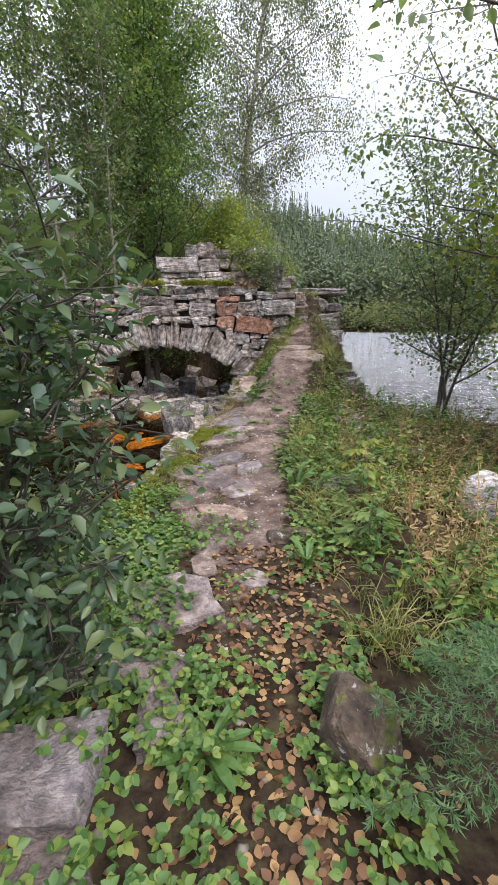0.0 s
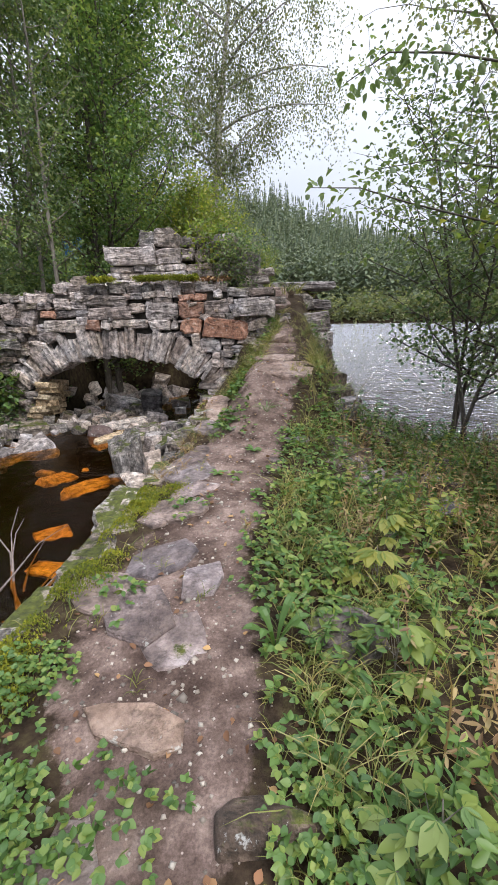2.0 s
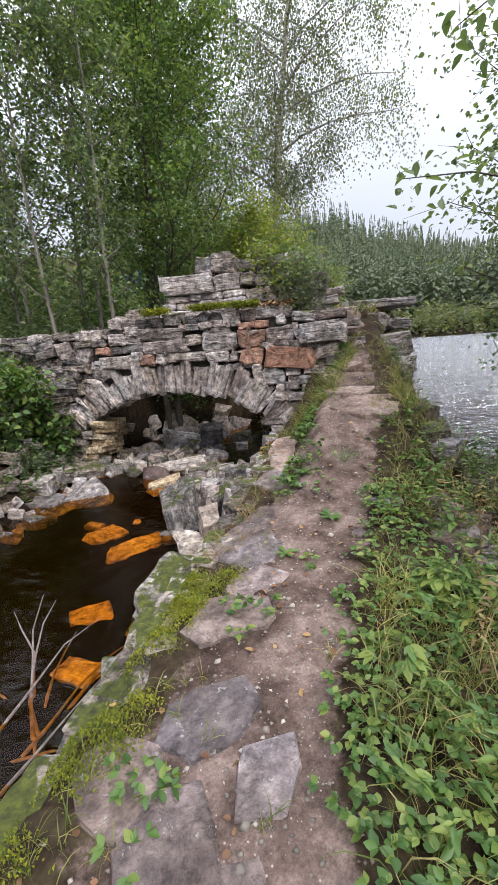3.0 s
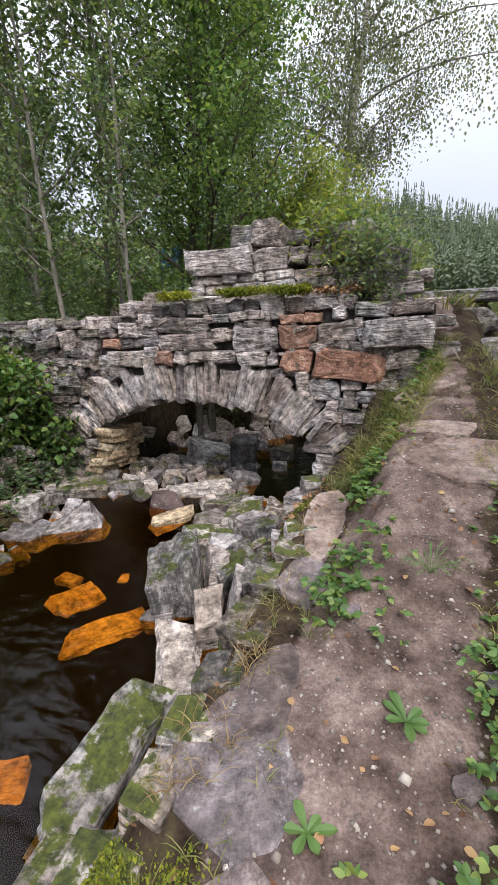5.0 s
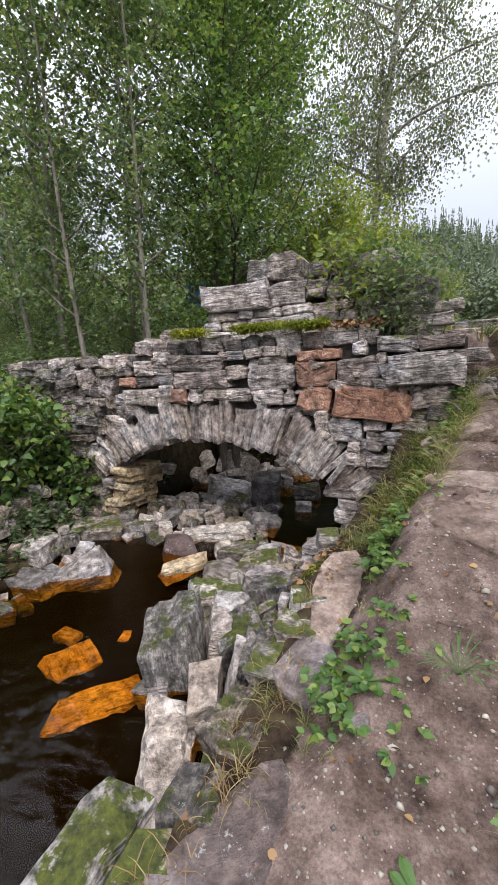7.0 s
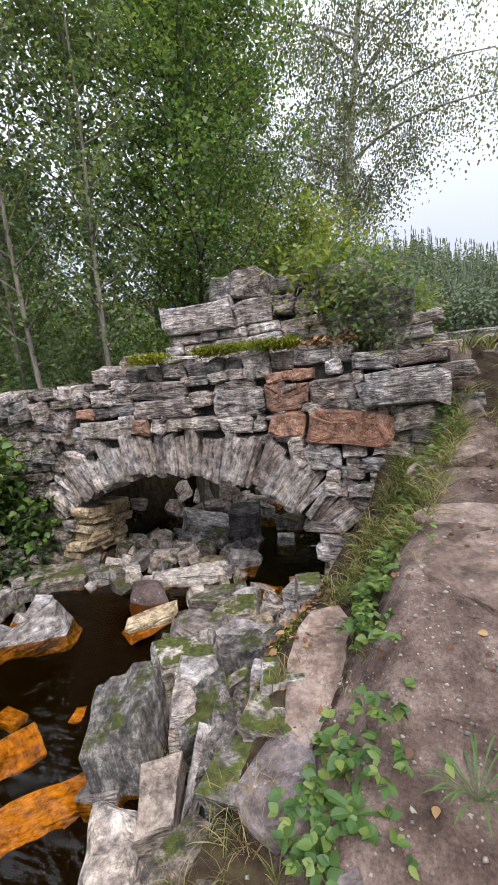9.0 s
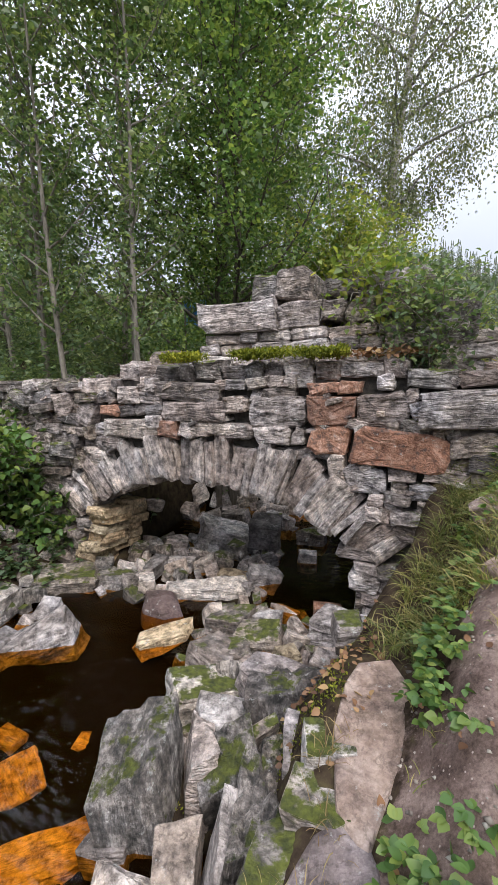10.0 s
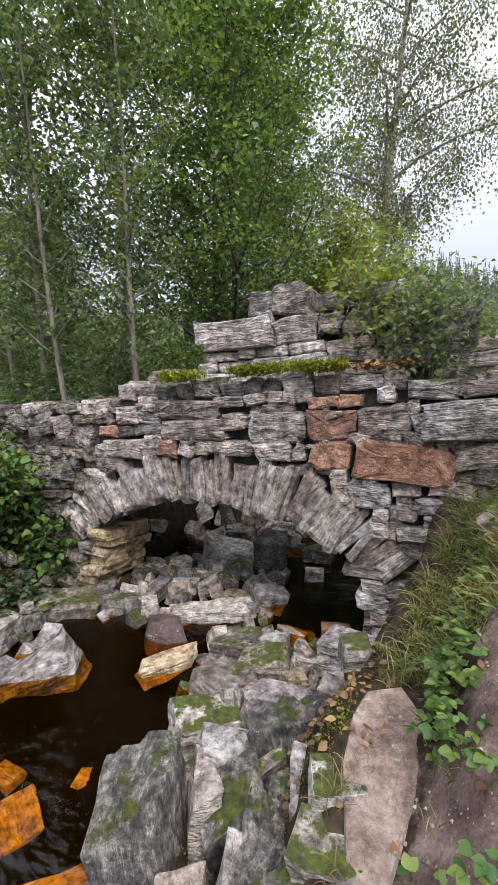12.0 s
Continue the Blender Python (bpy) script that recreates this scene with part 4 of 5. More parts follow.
# the tumbled bank towards the lake, and rubble in the stream
for i in range(70):
    y = rng.uniform(5.4, 9.8)
    x = float(ease(y, RIGHT_EDGE)) + rng.uniform(0.3, 1.7)
    s = rng.uniform(0.22, 0.46)
    R("boulder", "dark mossy boulder tumbled below the path", x, y, ground_z(x, y) - 0.12, (s, s * 0.75, s * 0.7), rng.uniform(0, 180), (rng.uniform(-15, 15), rng.uniform(-15, 15)), rng.choice((MOSSYV, DARK, MOSSBROWN, MOSSBROWN)), 100 + i, "boulders below the path")
n = 0
while n < 210:
    x, y = rng.uniform(-4.6, -0.15), rng.uniform(7.3, 11.6)
    s = rng.uniform(0.1, 0.3)
    open_pool = y < 9.7 and -3.5 < x < -1.75 + 0.3 * (y < 8.9)
    if open_pool or (y > 10.1 and x > -1.4) or any(math.hypot(x - a, y - b) < 0.7 * c + 0.3 * s for a, b, c in ROCKS) or x > float(ease(y, LEFT_EDGE)) - 0.1:
        continue
    n += 1
    R("stone", "loose broken stone in the stream bed", x, y, max(ground_z(x, y), -0.75) - 0.03 + rng.uniform(0, 0.1), (s * 1.3, s * rng.uniform(0.6, 1.0), s * rng.uniform(0.4, 0.7) + 0.06), rng.uniform(0, 180), (rng.uniform(-20, 20), rng.uniform(-25, 25)), rng.choice((GREY, GREY, DARK, MOSSY, MOSSY, MOSSYV, PALE)), 200 + n, "loose stones in the stream bed", 0.82)
# the heap seen through the opening
for i in range(34):
    x, y = rng.uniform(-3.6, -1.3), rng.uniform(12.2, 14.2)
    s = rng.uniform(0.25, 0.6)
    R("boulder", "broken layered stone heaped behind the arch", x, y, -0.75 + (y - 12.2) * 0.35 * rng.random(), (s, s * 0.7, s * 0.6 + 0.15), rng.uniform(0, 180), (rng.uniform(-25, 25), rng.uniform(-25, 25)), rng.choice((GREY, PALE, GREY, DARK)), 600 + i, "heap behind the arch")
# rough stones that retain the path's edge above the pool
y = 3.2
while y < 7.6:
    s = rng.uniform(0.3, 0.5)
    x = float(ease(y, LEFT_EDGE))
    for k, z0 in enumerate((-0.85, -0.45, -0.16)):
        R("edge_stone", "mossy stone of the path's retaining edge", x - 0.14 + 0.06 * k, y + rng.uniform(-0.06, 0.06), z0 + float(ease(y, EDGE_Z)) * (0.5 * k), (0.3, s, (0.42, 0.32, 0.17)[k]), rng.uniform(-8, 14), (0, 0), rng.choice((MOSSY, MOSSYV, MOSSFULL)), 400 + int(y * 50) + k, "edge stones of the path", 0.7)
    y += s * 0.85

# ---- trees ----
def grow(height, spread, limbs, leaf_n, leaf_l, leaf_w, lean=(0, 0), r0=0.09, first=0.3, hang=0.0, seed=1, cluster=0.28, twigs=4, up=0.55, bend=0.25, stems=1, simple=False):
    """Trunk and limbs as tubes, leaves in loose sprays along the twigs."""
    r = random.Random(seed)
    wood, tips = [], []
    for st in range(stems):
        off = Vector((0, 0, 0)) if stems == 1 else Vector((r.uniform(-0.25, 0.25), r.uniform(-0.25, 0.25), 0))
        ln = Vector((lean[0], lean[1], 0)) + (Vector((r.uniform(-1, 1), r.uniform(-1, 1), 0)) * 0.22 * height * (stems > 1))
        hgt = height * (1 if st == 0 else r.uniform(0.7, 1.0))
        ph = r.uniform(0, 6)
        trunk = []
        for i in range(9):
            f = i / 8
            trunk.append(off + ln * f ** 1.3 + Vector((sin(f * 5 + ph) * bend * 0.25, cos(f * 4 + ph) * bend * 0.25, f * hgt)))
        wood.append(tube(trunk, [r0 * (1 - 0.88 * i / 8) for i in range(9)], 7))
        for k in range(limbs):
            f = first + (1 - first) * (k + r.random()) / limbs
            j = min(int(f * 8), 7)
            p = trunk[j].lerp(trunk[j + 1], f * 8 - j)
            a = k * 2.4 + r.uniform(-0.5, 0.5)
            ln_l = spread * (0.45 + 0.75 * sin(pi * min(1, (f - first) / (1 - first) * 0.85 + 0.12))) * r.uniform(0.7, 1.2)
            d = Vector((cos(a), sin(a), up * r.uniform(0.4, 1.4)))
            q = [p]
            for s in range(4):
                d = (d + Vector((r.uniform(-0.25, 0.25), r.uniform(-0.25, 0.25), 0.1 - hang * 0.5))).normalized()
                q.append(q[-1] + d * ln_l / 4)
            rr = r0 * (1 - 0.85 * f) * 0.5
            wood.append(tube(q, [rr * (1 - 0.2 * s) + 0.003 for s in range(5)], 4))
            for s in range(1, 5):
                for t in range(twigs):
                    e = Vector((r.gauss(0, 1), r.gauss(0, 1), r.gauss(0.1 - hang, 0.6))).normalized() * ln_l * r.uniform(0.15, 0.42)
                    if t < 2:
                        wood.append(tube([q[s], q[s] + e * 0.5, q[s] + e - Vector((0, 0, hang * ln_l * 0.3))], [rr * 0.3 + 0.002, 0.004, 0.002], 3))
                    tips.append((tuple(q[s]), tuple(q[s] + e)))
    T = np.array(tips)
    pick = nrg.integers(0, len(T), leaf_n)
    u = nrg.uniform(0.1, 1.15, (leaf_n, 1))
    P = T[pick, 0] * (1 - u) + T[pick, 1] * u + nrg.normal(0, cluster, (leaf_n, 3)) * [1, 1, 0.7]
    if hang:
        P[:, 2] -= np.abs(nrg.normal(0, hang * 1.2, leaf_n))
    D = nrg.normal(0, 1, (leaf_n, 3))
    D[:, 2] = D[:, 2] * 0.5 - 0.35 - hang * 2
    sz = nrg.uniform(0.65, 1.25, leaf_n)
    return join(wood), leaves(P, D, leaf_l * sz, leaf_w * sz, simple=simple)


def tree(name, label, category, x, y, z, wood_mat, leaf_material, group="", **kw):
    w, lv = grow(**kw)
    t = thing(name, label, category, group, (x, y, z))
    soup("trunk", *w, wood_mat, t, True)
    soup("crown", *lv, leaf_material, t)
    return t


def gz(x, y, d=0.05):
    return ground_z(x, y) - d


# broad crown behind the bridge
maple = tree("maple_tree", "large dark green maple behind the stone bridge", "tree", -2.9, 13.2, gz(-2.9, 13.2, 0.1), BARK, MAPLE, height=11, spread=2.3, limbs=30, leaf_n=30000, leaf_l=0.085, leaf_w=0.066, lean=(0.5, 0.3), r0=0.1, first=0.1, seed=3, cluster=0.17, stems=2, simple=True)
m2 = tree("maple_tree", "tall maple with sunlit yellowish upper leaves", "tree", -3.7, 15.2, gz(-3.7, 15.2, 0.1), BARK, MAPLE, height=12, spread=2.5, limbs=26, leaf_n=16000, leaf_l=0.09, leaf_w=0.07, lean=(0.8, -0.6), r0=0.1, first=0.2, seed=5, cluster=0.2, simple=True)
tree("birch_tree", "slender leaning birch with thin hanging twigs", "tree", -0.75, 20.3, gz(-0.75, 20.3, 0.1), BIRCHBARK, BIRCH, height=19, spread=4.2, limbs=40, leaf_n=64000, leaf_l=0.085, leaf_w=0.062, lean=(2.6, 0), r0=0.15, first=0.25, hang=0.55, seed=8, cluster=0.16, twigs=5, up=0.9, simple=True)
SAPLINGS = "saplings on the bank behind the bridge"
sap = tree("sapling", "thin grey-stemmed young tree on the bank", "tree", -3.06, 10.7, 2.06, GREYBARK, BROAD, SAPLINGS, height=6.2, spread=1.0, limbs=24, leaf_n=3600, leaf_l=0.075, leaf_w=0.056, lean=(-0.2, 0.1), r0=0.04, first=0.08, seed=12, cluster=0.1, simple=True)
for x, y, h, rz, sc in ((-4.3, 10.7, 0, 80, 1.05), (-3.85, 11.6, 0, 200, 1.1), (-5.0, 11.2, 0, 10, 1.25), (-5.9, 12.0, 0, 150, 1.3), (-4.6, 12.6, 0, 290, 1.35), (-7.2, 12.6, 0, 100, 1.4)):
    copy_thing(sap, pose(x, y, gz(x, y), 0, 0, rz) @ Matrix.Scale(sc, 4))
BACK = "trees of the wood behind the bridge"
back = tree("broadleaf_tree", "broadleaved tree in the wood behind the bridge", "tree", -4.6, 17.8, gz(-4.6, 17.8), BARK, BROAD, BACK, height=13, spread=2.9, limbs=28, leaf_n=15000, leaf_l=0.13, leaf_w=0.095, lean=(0.3, 0), r0=0.12, first=0.1, seed=21, cluster=0.25, simple=True)
for x, y, rz, sc in ((-3.0, 19.5, 130, 0.7), (-10.5, 15.5, 200, 0.42), (-12.5, 19, 290, 0.5), (-5.5, 24, 100, 0.75), (-15, 23, 170, 0.6), (-17, 17, 45, 0.5), (-9.5, 11.5, 80, 0.45), (-13, 12.0, 10, 0.5), (-7.5, 14.5, 300, 0.4)):
    copy_thing(back, pose(x, y, gz(x, y, 0.1), 0, 0, rz) @ Matrix.Scale(sc, 4))
BUSHES = "light green bushes behind the bridge"
bush = tree("bush", "light green bush behind the upper wall", "bush", -0.4, 13.8, gz(0.9, 13.4), GREYBARK, YOUNG, BUSHES, height=2.6, spread=1.1, limbs=16, leaf_n=6500, leaf_l=0.08, leaf_w=0.055, r0=0.03, first=0.05, seed=31, cluster=0.13, stems=3, simple=True)
for x, y, rz, sc, zz in ((-0.1, 12.6, 70, 0.6, None), (-1.0, 14.6, 160, 1.1, 1.7), (0.3, 15.5, 20, 0.9, None), (-2.0, 16.8, 190, 1.2, None), (0.95, 12.9, 250, 0.4, None)):
    copy_thing(bush, pose(x, y, gz(x, y) if zz is None else zz, 0, 0, rz) @ Matrix.Scale(sc, 4))
tree("wall_shrub", "grey-green shrub growing on the bridge's ledge", "shrub", 0.28, 9.95, 2.0, GREYBARK, BROAD, height=0.85, spread=0.5, limbs=16, leaf_n=2600, leaf_l=0.055, leaf_w=0.042, r0=0.012, first=0.02, seed=35, cluster=0.1, stems=3)
tree("wall_shrub", "yellow-green sapling growing from the upper wall", "shrub", -0.4, 9.95, 2.25, GREYBARK, YOUNG, height=0.95, spread=0.38, limbs=12, leaf_n=420, leaf_l=0.08, leaf_w=0.06, r0=0.01, first=0.1, seed=36, cluster=0.08, stems=2)
tree("bank_shrub", "leafy shrub hanging over the far bank", "shrub", -4.7, 9.2, 0.1, GREYBARK, HERB, height=1.3, spread=0.7, limbs=14, leaf_n=1500, leaf_l=0.11, leaf_w=0.09, r0=0.015, first=0.05, seed=37, cluster=0.12, stems=3)
for x, y, z, hgt, sd in ((-4.55, 9.95, 0.35, 1.0, 81), (-5.1, 9.9, 0.7, 1.1, 82), (-4.4, 10.0, -0.1, 0.6, 83)):
    tree("bank_shrub", "broad-leaved green shrub against the bridge's overgrown end", "shrub", x, y, z, GREYBARK, HERB, "shrubs against the bridge", height=hgt, spread=0.4, limbs=12, leaf_n=700, leaf_l=0.1, leaf_w=0.085, r0=0.012, first=0.05, seed=sd, cluster=0.1, stems=3)
tree("bank_shrub", "leafy shrub on the far bank", "shrub", -5.2, 7.8, 0.3, GREYBARK, BROAD, height=1.8, spread=0.9, limbs=16, leaf_n=2600, leaf_l=0.1, leaf_w=0.075, r0=0.02, first=0.05, seed=38, cluster=0.16, stems=3)
tree("bank_shrub", "leafy shrub on the far bank", "shrub", -5.0, 6.0, 0.2, GREYBARK, BROAD, height=2.2, spread=1.1, limbs=16, leaf_n=3200, leaf_l=0.1, leaf_w=0.075, r0=0.02, first=0.05, seed=39, cluster=0.18, stems=3)
# lakeside trees
tree("alder_tree", "dark thin-stemmed alder clump at the lakeside", "tree", 3.75, 7.9, gz(3.75, 7.9, 0.1), BARK, BROAD, height=5.0, spread=1.5, limbs=16, leaf_n=8500, leaf_l=0.065, leaf_w=0.05, r0=0.035, first=0.2, seed=41, cluster=0.17, stems=4)
tree("birch_tree", "young birch leaning over the lakeside", "tree", 4.3, 7.0, gz(4.3, 7.0, 0.1), GREYBARK, BIRCH, height=8.5, spread=2.1, limbs=24, leaf_n=7000, leaf_l=0.055, leaf_w=0.04, lean=(-0.6, 0.6), r0=0.06, first=0.3, hang=0.2, seed=42, cluster=0.16)
tree("alder_tree", "leafy alder at the lakeside", "tree", 4.6, 5.6, gz(4.6, 5.6, 0.1), BARK, YOUNG, height=3.6, spread=1.4, limbs=16, leaf_n=6000, leaf_l=0.1, leaf_w=0.08, r0=0.04, first=0.1, seed=43, cluster=0.17, stems=3)
tree("alder_tree", "leafy alder behind the lakeside weeds", "tree", 4.4, 3.4, gz(4.4, 3.4, 0.1), BARK, BROAD, height=3.2, spread=1.4, limbs=16, leaf_n=6000, leaf_l=0.1, leaf_w=0.08, r0=0.04, first=0.1, seed=44, cluster=0.17, stems=3)

# ---- the far wood of spruces ----
def spruce_wood():
    bits = []
    for k in range(2600):
        d = 119 + 150 * nrg.random() ** 1.2
        a = math.radians(nrg.uniform(-14, 48))
        x, y = d * sin(a), d * cos(a)
        if x < -70:
            continue
        h = nrg.uniform(9, 19)
        base = ground_z(x, y) - 0.5
        m = 80
        f = nrg.random(m) ** 0.8
        az = nrg.uniform(0, 6.28, m)
        P = np.stack([x + 0 * f, y + 0 * f, base + h * f], 1)
        D = np.stack([np.cos(az), np.sin(az), -0.35 + 0 * f], 1)
        L = ((1 - f) * h * 0.2 + 0.3) * nrg.uniform(0.6, 1.25, m)
        bits.append(leaves(P, D, L, L * 0.4, 0.15, simple=True))
        bits.append(leaves(P[:2] * [1, 1, 0] + [0, 0, base + h * 0.84], [[0.02, 0, 1], [0, 0.02, 1]], [h * 0.17] * 2, [h * 0.03] * 2, 0.1, lie=np.array([0, 1.0, 0]), simple=True))
    return join(bits)


wood = soup("spruce_forest", *spruce_wood(), HAZED_SPRUCE)
tagged(wood, "dark spruce forest on the far hillside, haze put into its needle colour", "forest", kind="stuff")


def shore_shrubs():
    bits = []
    for k in range(420):
        a = math.radians(nrg.uniform(-20, 62))
        d = nrg.uniform(109, 120)
        x, y = d * sin(a), d * cos(a)
        h = nrg.uniform(2, 7)
        m = 60
        q = nrg.normal(0, 1, (m, 3)) * [h * 0.22, h * 0.22, h * 0.25] + [x, y, max(ground_z(x, y), -0.4) + h * 0.45]
        bits.append(leaves(q, nrg.normal(0, 1, (m, 3)) * [1, 1, 0.5], 0.9, 0.6, simple=True))
    return join(bits)


belt = soup("shore_shrubs", *shore_shrubs(), BIRCH)
tagged(belt, "pale green shrubs along the lake's far shore", "shrubs", kind="stuff")


def thicket():
    """Leafy undergrowth and tree crowns deeper in the wood."""
    bits = []
    for k in range(210):
        a, d = math.radians(nrg.uniform(-62, -6)), nrg.uniform(24, 62)
        x, y = d * sin(a), d * cos(a)
        h = nrg.uniform(3, 7) * (0.55 + d / 110)
        m = 260
        q = nrg.normal(0, 1, (m, 3)) * [h * 0.2, h * 0.2, h * 0.26] + [x, y, max(ground_z(x, y), 0) + h * 0.45]
        bits.append(leaves(q, nrg.normal(0, 1, (m, 3)) * [1, 1, 0.5], 0.3, 0.2, simple=True))
    return join(bits)


deep = soup("thicket", *thicket(), BROAD)
tagged(deep, "leafy green thicket deeper in the wood", "thicket", kind="stuff")

# ---- low plants, litter and moss ----
def spots(n, area, keep=None):
    """Scattered places in a rectangle of the plan, on the ground; keep(x, y) thins them."""
    x0, x1, y0, y1 = area
    x, y = nrg.uniform(x0, x1, n), nrg.uniform(y0, y1, n)
    if keep is not None:
        k = keep(x, y)
        if k.dtype != bool:
            k = nrg.random(n) < k
        x, y = x[k], y[k]
    z = height(x, y)
    w = z > WATER_Z + 0.03
    return np.stack([x, y, z], 1)[w]


def clumped(x, y, s=2.6, seed=11, cut=0.0):
    return np.clip(0.5 + 1.8 * (fbm(x, y, s, seed) - cut), 0, 1)


def beside_right(x, y, a=0.0, b=2.2):
    e = ease(y, RIGHT_EDGE)
    return (x > e - 0.1 + a) & (x < e + b)


def rosettes(P, k, l, w, rise=0.35, stalk=0.08):
    """Three-part herb leaves on short stalks: k leaves of three leaflets at each place."""
    P = np.repeat(P, k, 0)
    n = len(P)
    a = nrg.uniform(0, 2 * pi, n)
    out = np.stack([np.cos(a), np.sin(a), 0 * a], 1)
    hub = P + out * nrg.uniform(0.3, 1.3, (n, 1)) * stalk + np.stack([0 * a, 0 * a, nrg.uniform(0.4, 1.3, n) * stalk], 1)
    sets = []
    for da in (-0.95, 0, 0.95):
        d = np.stack([np.cos(a + da), np.sin(a + da), nrg.normal(rise * 0.3, 0.2, n)], 1)
        s = nrg.uniform(0.7, 1.2, n)
        sets.append(leaves(hub, d, l * s, w * s, 0.12))
    return join(sets)


def weeds(P, h0, h1, per, l, w, lean=0.25):
    """Upright stems with leaves all the way up."""
    n = len(P)
    H = nrg.uniform(h0, h1, n)
    tilt = nrg.normal(0, lean, (n, 2))
    f = nrg.uniform(0.15, 1.0, (n, per))
    base = np.repeat(P, per, 0)
    ff, hh = f.reshape(-1), np.repeat(H, per)
    tt = np.repeat(tilt, per, 0)
    Q = base + np.stack([tt[:, 0] * hh * ff ** 1.5, tt[:, 1] * hh * ff ** 1.5, hh * ff], 1)
    a = nrg.uniform(0, 2 * pi, n * per)
    D = np.stack([np.cos(a), np.sin(a), nrg.normal(0.0, 0.3, n * per)], 1)
    s = nrg.uniform(0.6, 1.2, n * per) * (1.15 - 0.5 * ff)
    lv = leaves(Q, D, l * s, w * s, 0.15)
    top = np.stack([tilt[:, 0] * H, tilt[:, 1] * H, H], 1)
    return lv, blades(P, top, np.linalg.norm(top, axis=1), 0.007, 0.1)


def stuff(name, label, category, VF, mat):
    return tagged(soup(name, *VF, mat), label, category, kind="stuff")


def tufts(P, k, l0, l1, w, lean=0.5, droop=0.6):
    P = np.repeat(P, k, 0) + nrg.normal(0, 0.02, (len(P) * k, 3)) * [1, 1, 0]
    D = nrg.normal(0, lean, (len(P), 3))
    D[:, 2] = 1
    return blades(P, D, nrg.uniform(l0, l1, len(P)), w, droop)


on_path = lambda x, y: sstep(0.1, 0.5, x - ease(y, LEFT_EDGE)) * sstep(0.0, 0.35, ease(y, RIGHT_EDGE) - x)
# herbs round the start
stuff("ground_herbs", "low three-leaved green herbs round the start of the path", "herbs", rosettes(spots(1500, (-1.1, 0.9, 0.35, 2.9), lambda x, y: (x < 0.5) * clumped(x, y, 4.5, 12, 0.06) * (1 - 0.9 * sstep(0.22, 0.1, np.abs(x - 0.08 - 0.03 * y)))), 5, 0.036, 0.027), HERB)
stuff("ground_herbs", "bright green herbs thick on the bank of the pool", "herbs", rosettes(spots(900, (-1.5, -0.35, 1.9, 3.5), lambda x, y: (x < -0.45 - 0.1 * (y - 2)) * clumped(x, y, 5, 13, -0.15)), 5, 0.03, 0.025), HERB)
stuff("ground_herbs", "low green herbs beside the path", "herbs", rosettes(spots(2300, (0.25, 3.4, 1.55, 7.5), lambda x, y: beside_right(x, y, -0.15, 2.4) * clumped(x, y, 3, 14, -0.05)), 4, 0.042, 0.03), HERB)
stuff("ground_herbs", "green herbs in tufts along the path's grassy edge", "herbs", rosettes(spots(1300, (-0.6, 1.0, 6.6, 9.6), lambda x, y: (np.abs(x - ease(y, LEFT_EDGE) - 0.46) < 0.14) * clumped(x, y, 5, 15, 0)), 5, 0.05, 0.04), HERB)
stuff("ground_herbs", "scattered small green plants on the trodden path", "herbs", rosettes(spots(420, (-0.6, 1.2, 3.0, 8.2), lambda x, y: clumped(x, y, 4, 16, 0.2) * (np.abs(x - ease(y, LEFT_EDGE) - 0.6) < 0.25)), 5, 0.05, 0.03), HERB)
stuff("ground_herbs", "low green herbs between stones at the start", "herbs", rosettes(spots(420, (-1.7, -0.4, 0.4, 2.1), lambda x, y: clumped(x, y, 4, 27, 0.0)), 5, 0.042, 0.032), HERB)
moss_bits = spots(9000, (-1.3, -0.15, 7.2, 9.4), lambda x, y: clumped(x, y, 7, 28, 0.25))
# taller weeds towards the lake
lv, st = weeds(spots(800, (0.5, 3.8, 1.7, 8.6), lambda x, y: beside_right(x, y, 0.15, 2.6) * clumped(x, y, 2.2, 17, -0.1)), 0.18, 0.5, 18, 0.075, 0.03)
stuff("weeds", "leafy green weeds between path and lake", "weeds", join([lv, st]), HERB)
lv, st = weeds(spots(210, (0.9, 3.8, 1.6, 7.0), lambda x, y: beside_right(x, y, 0.4, 2.6) * clumped(x, y, 2, 18, 0.05)), 0.25, 0.65, 14, 0.09, 0.045)
stuff("weeds", "yellowing raspberry canes between path and lake", "weeds", join([lv, st]), YOUNG)
lv, st = weeds(spots(900, (0.8, 3.8, 1.6, 6.8), lambda x, y: beside_right(x, y, 0.5, 2.6) * clumped(x, y, 2, 19, 0.0)), 0.35, 0.8, 16, 0.06, 0.018)
stuff("dry_weeds", "brown withered weed stems beside the path", "weeds", join([lv, st]), DRYGRASS)
lv, st = weeds(spots(1000, (-6.8, -3.7, 3.5, 10.6), lambda x, y: clumped(x, y, 1.6, 20, -0.2)), 0.2, 0.6, 16, 0.1, 0.06)
stuff("weeds", "leafy weeds on the stream's far bank", "weeds", join([lv, st]), BROAD)
lv, st = weeds(spots(160, (-3.2, -1.1, 0.6, 3.2)), 0.25, 0.7, 18, 0.075, 0.035)
stuff("weeds", "grey-green leafy weeds at the pool's near end", "weeds", join([lv, st]), WILLOW)
lv, st = weeds(spots(300, (1.2, 3.6, 4.8, 9.6), lambda x, y: beside_right(x, y, 0.25, 2.2) * clumped(x, y, 3, 33, -0.1)) + [0, 0, 0.08], 0.2, 0.5, 16, 0.08, 0.045)
stuff("weeds", "green weeds between the tumbled boulders", "weeds", join([lv, st]), HERB)
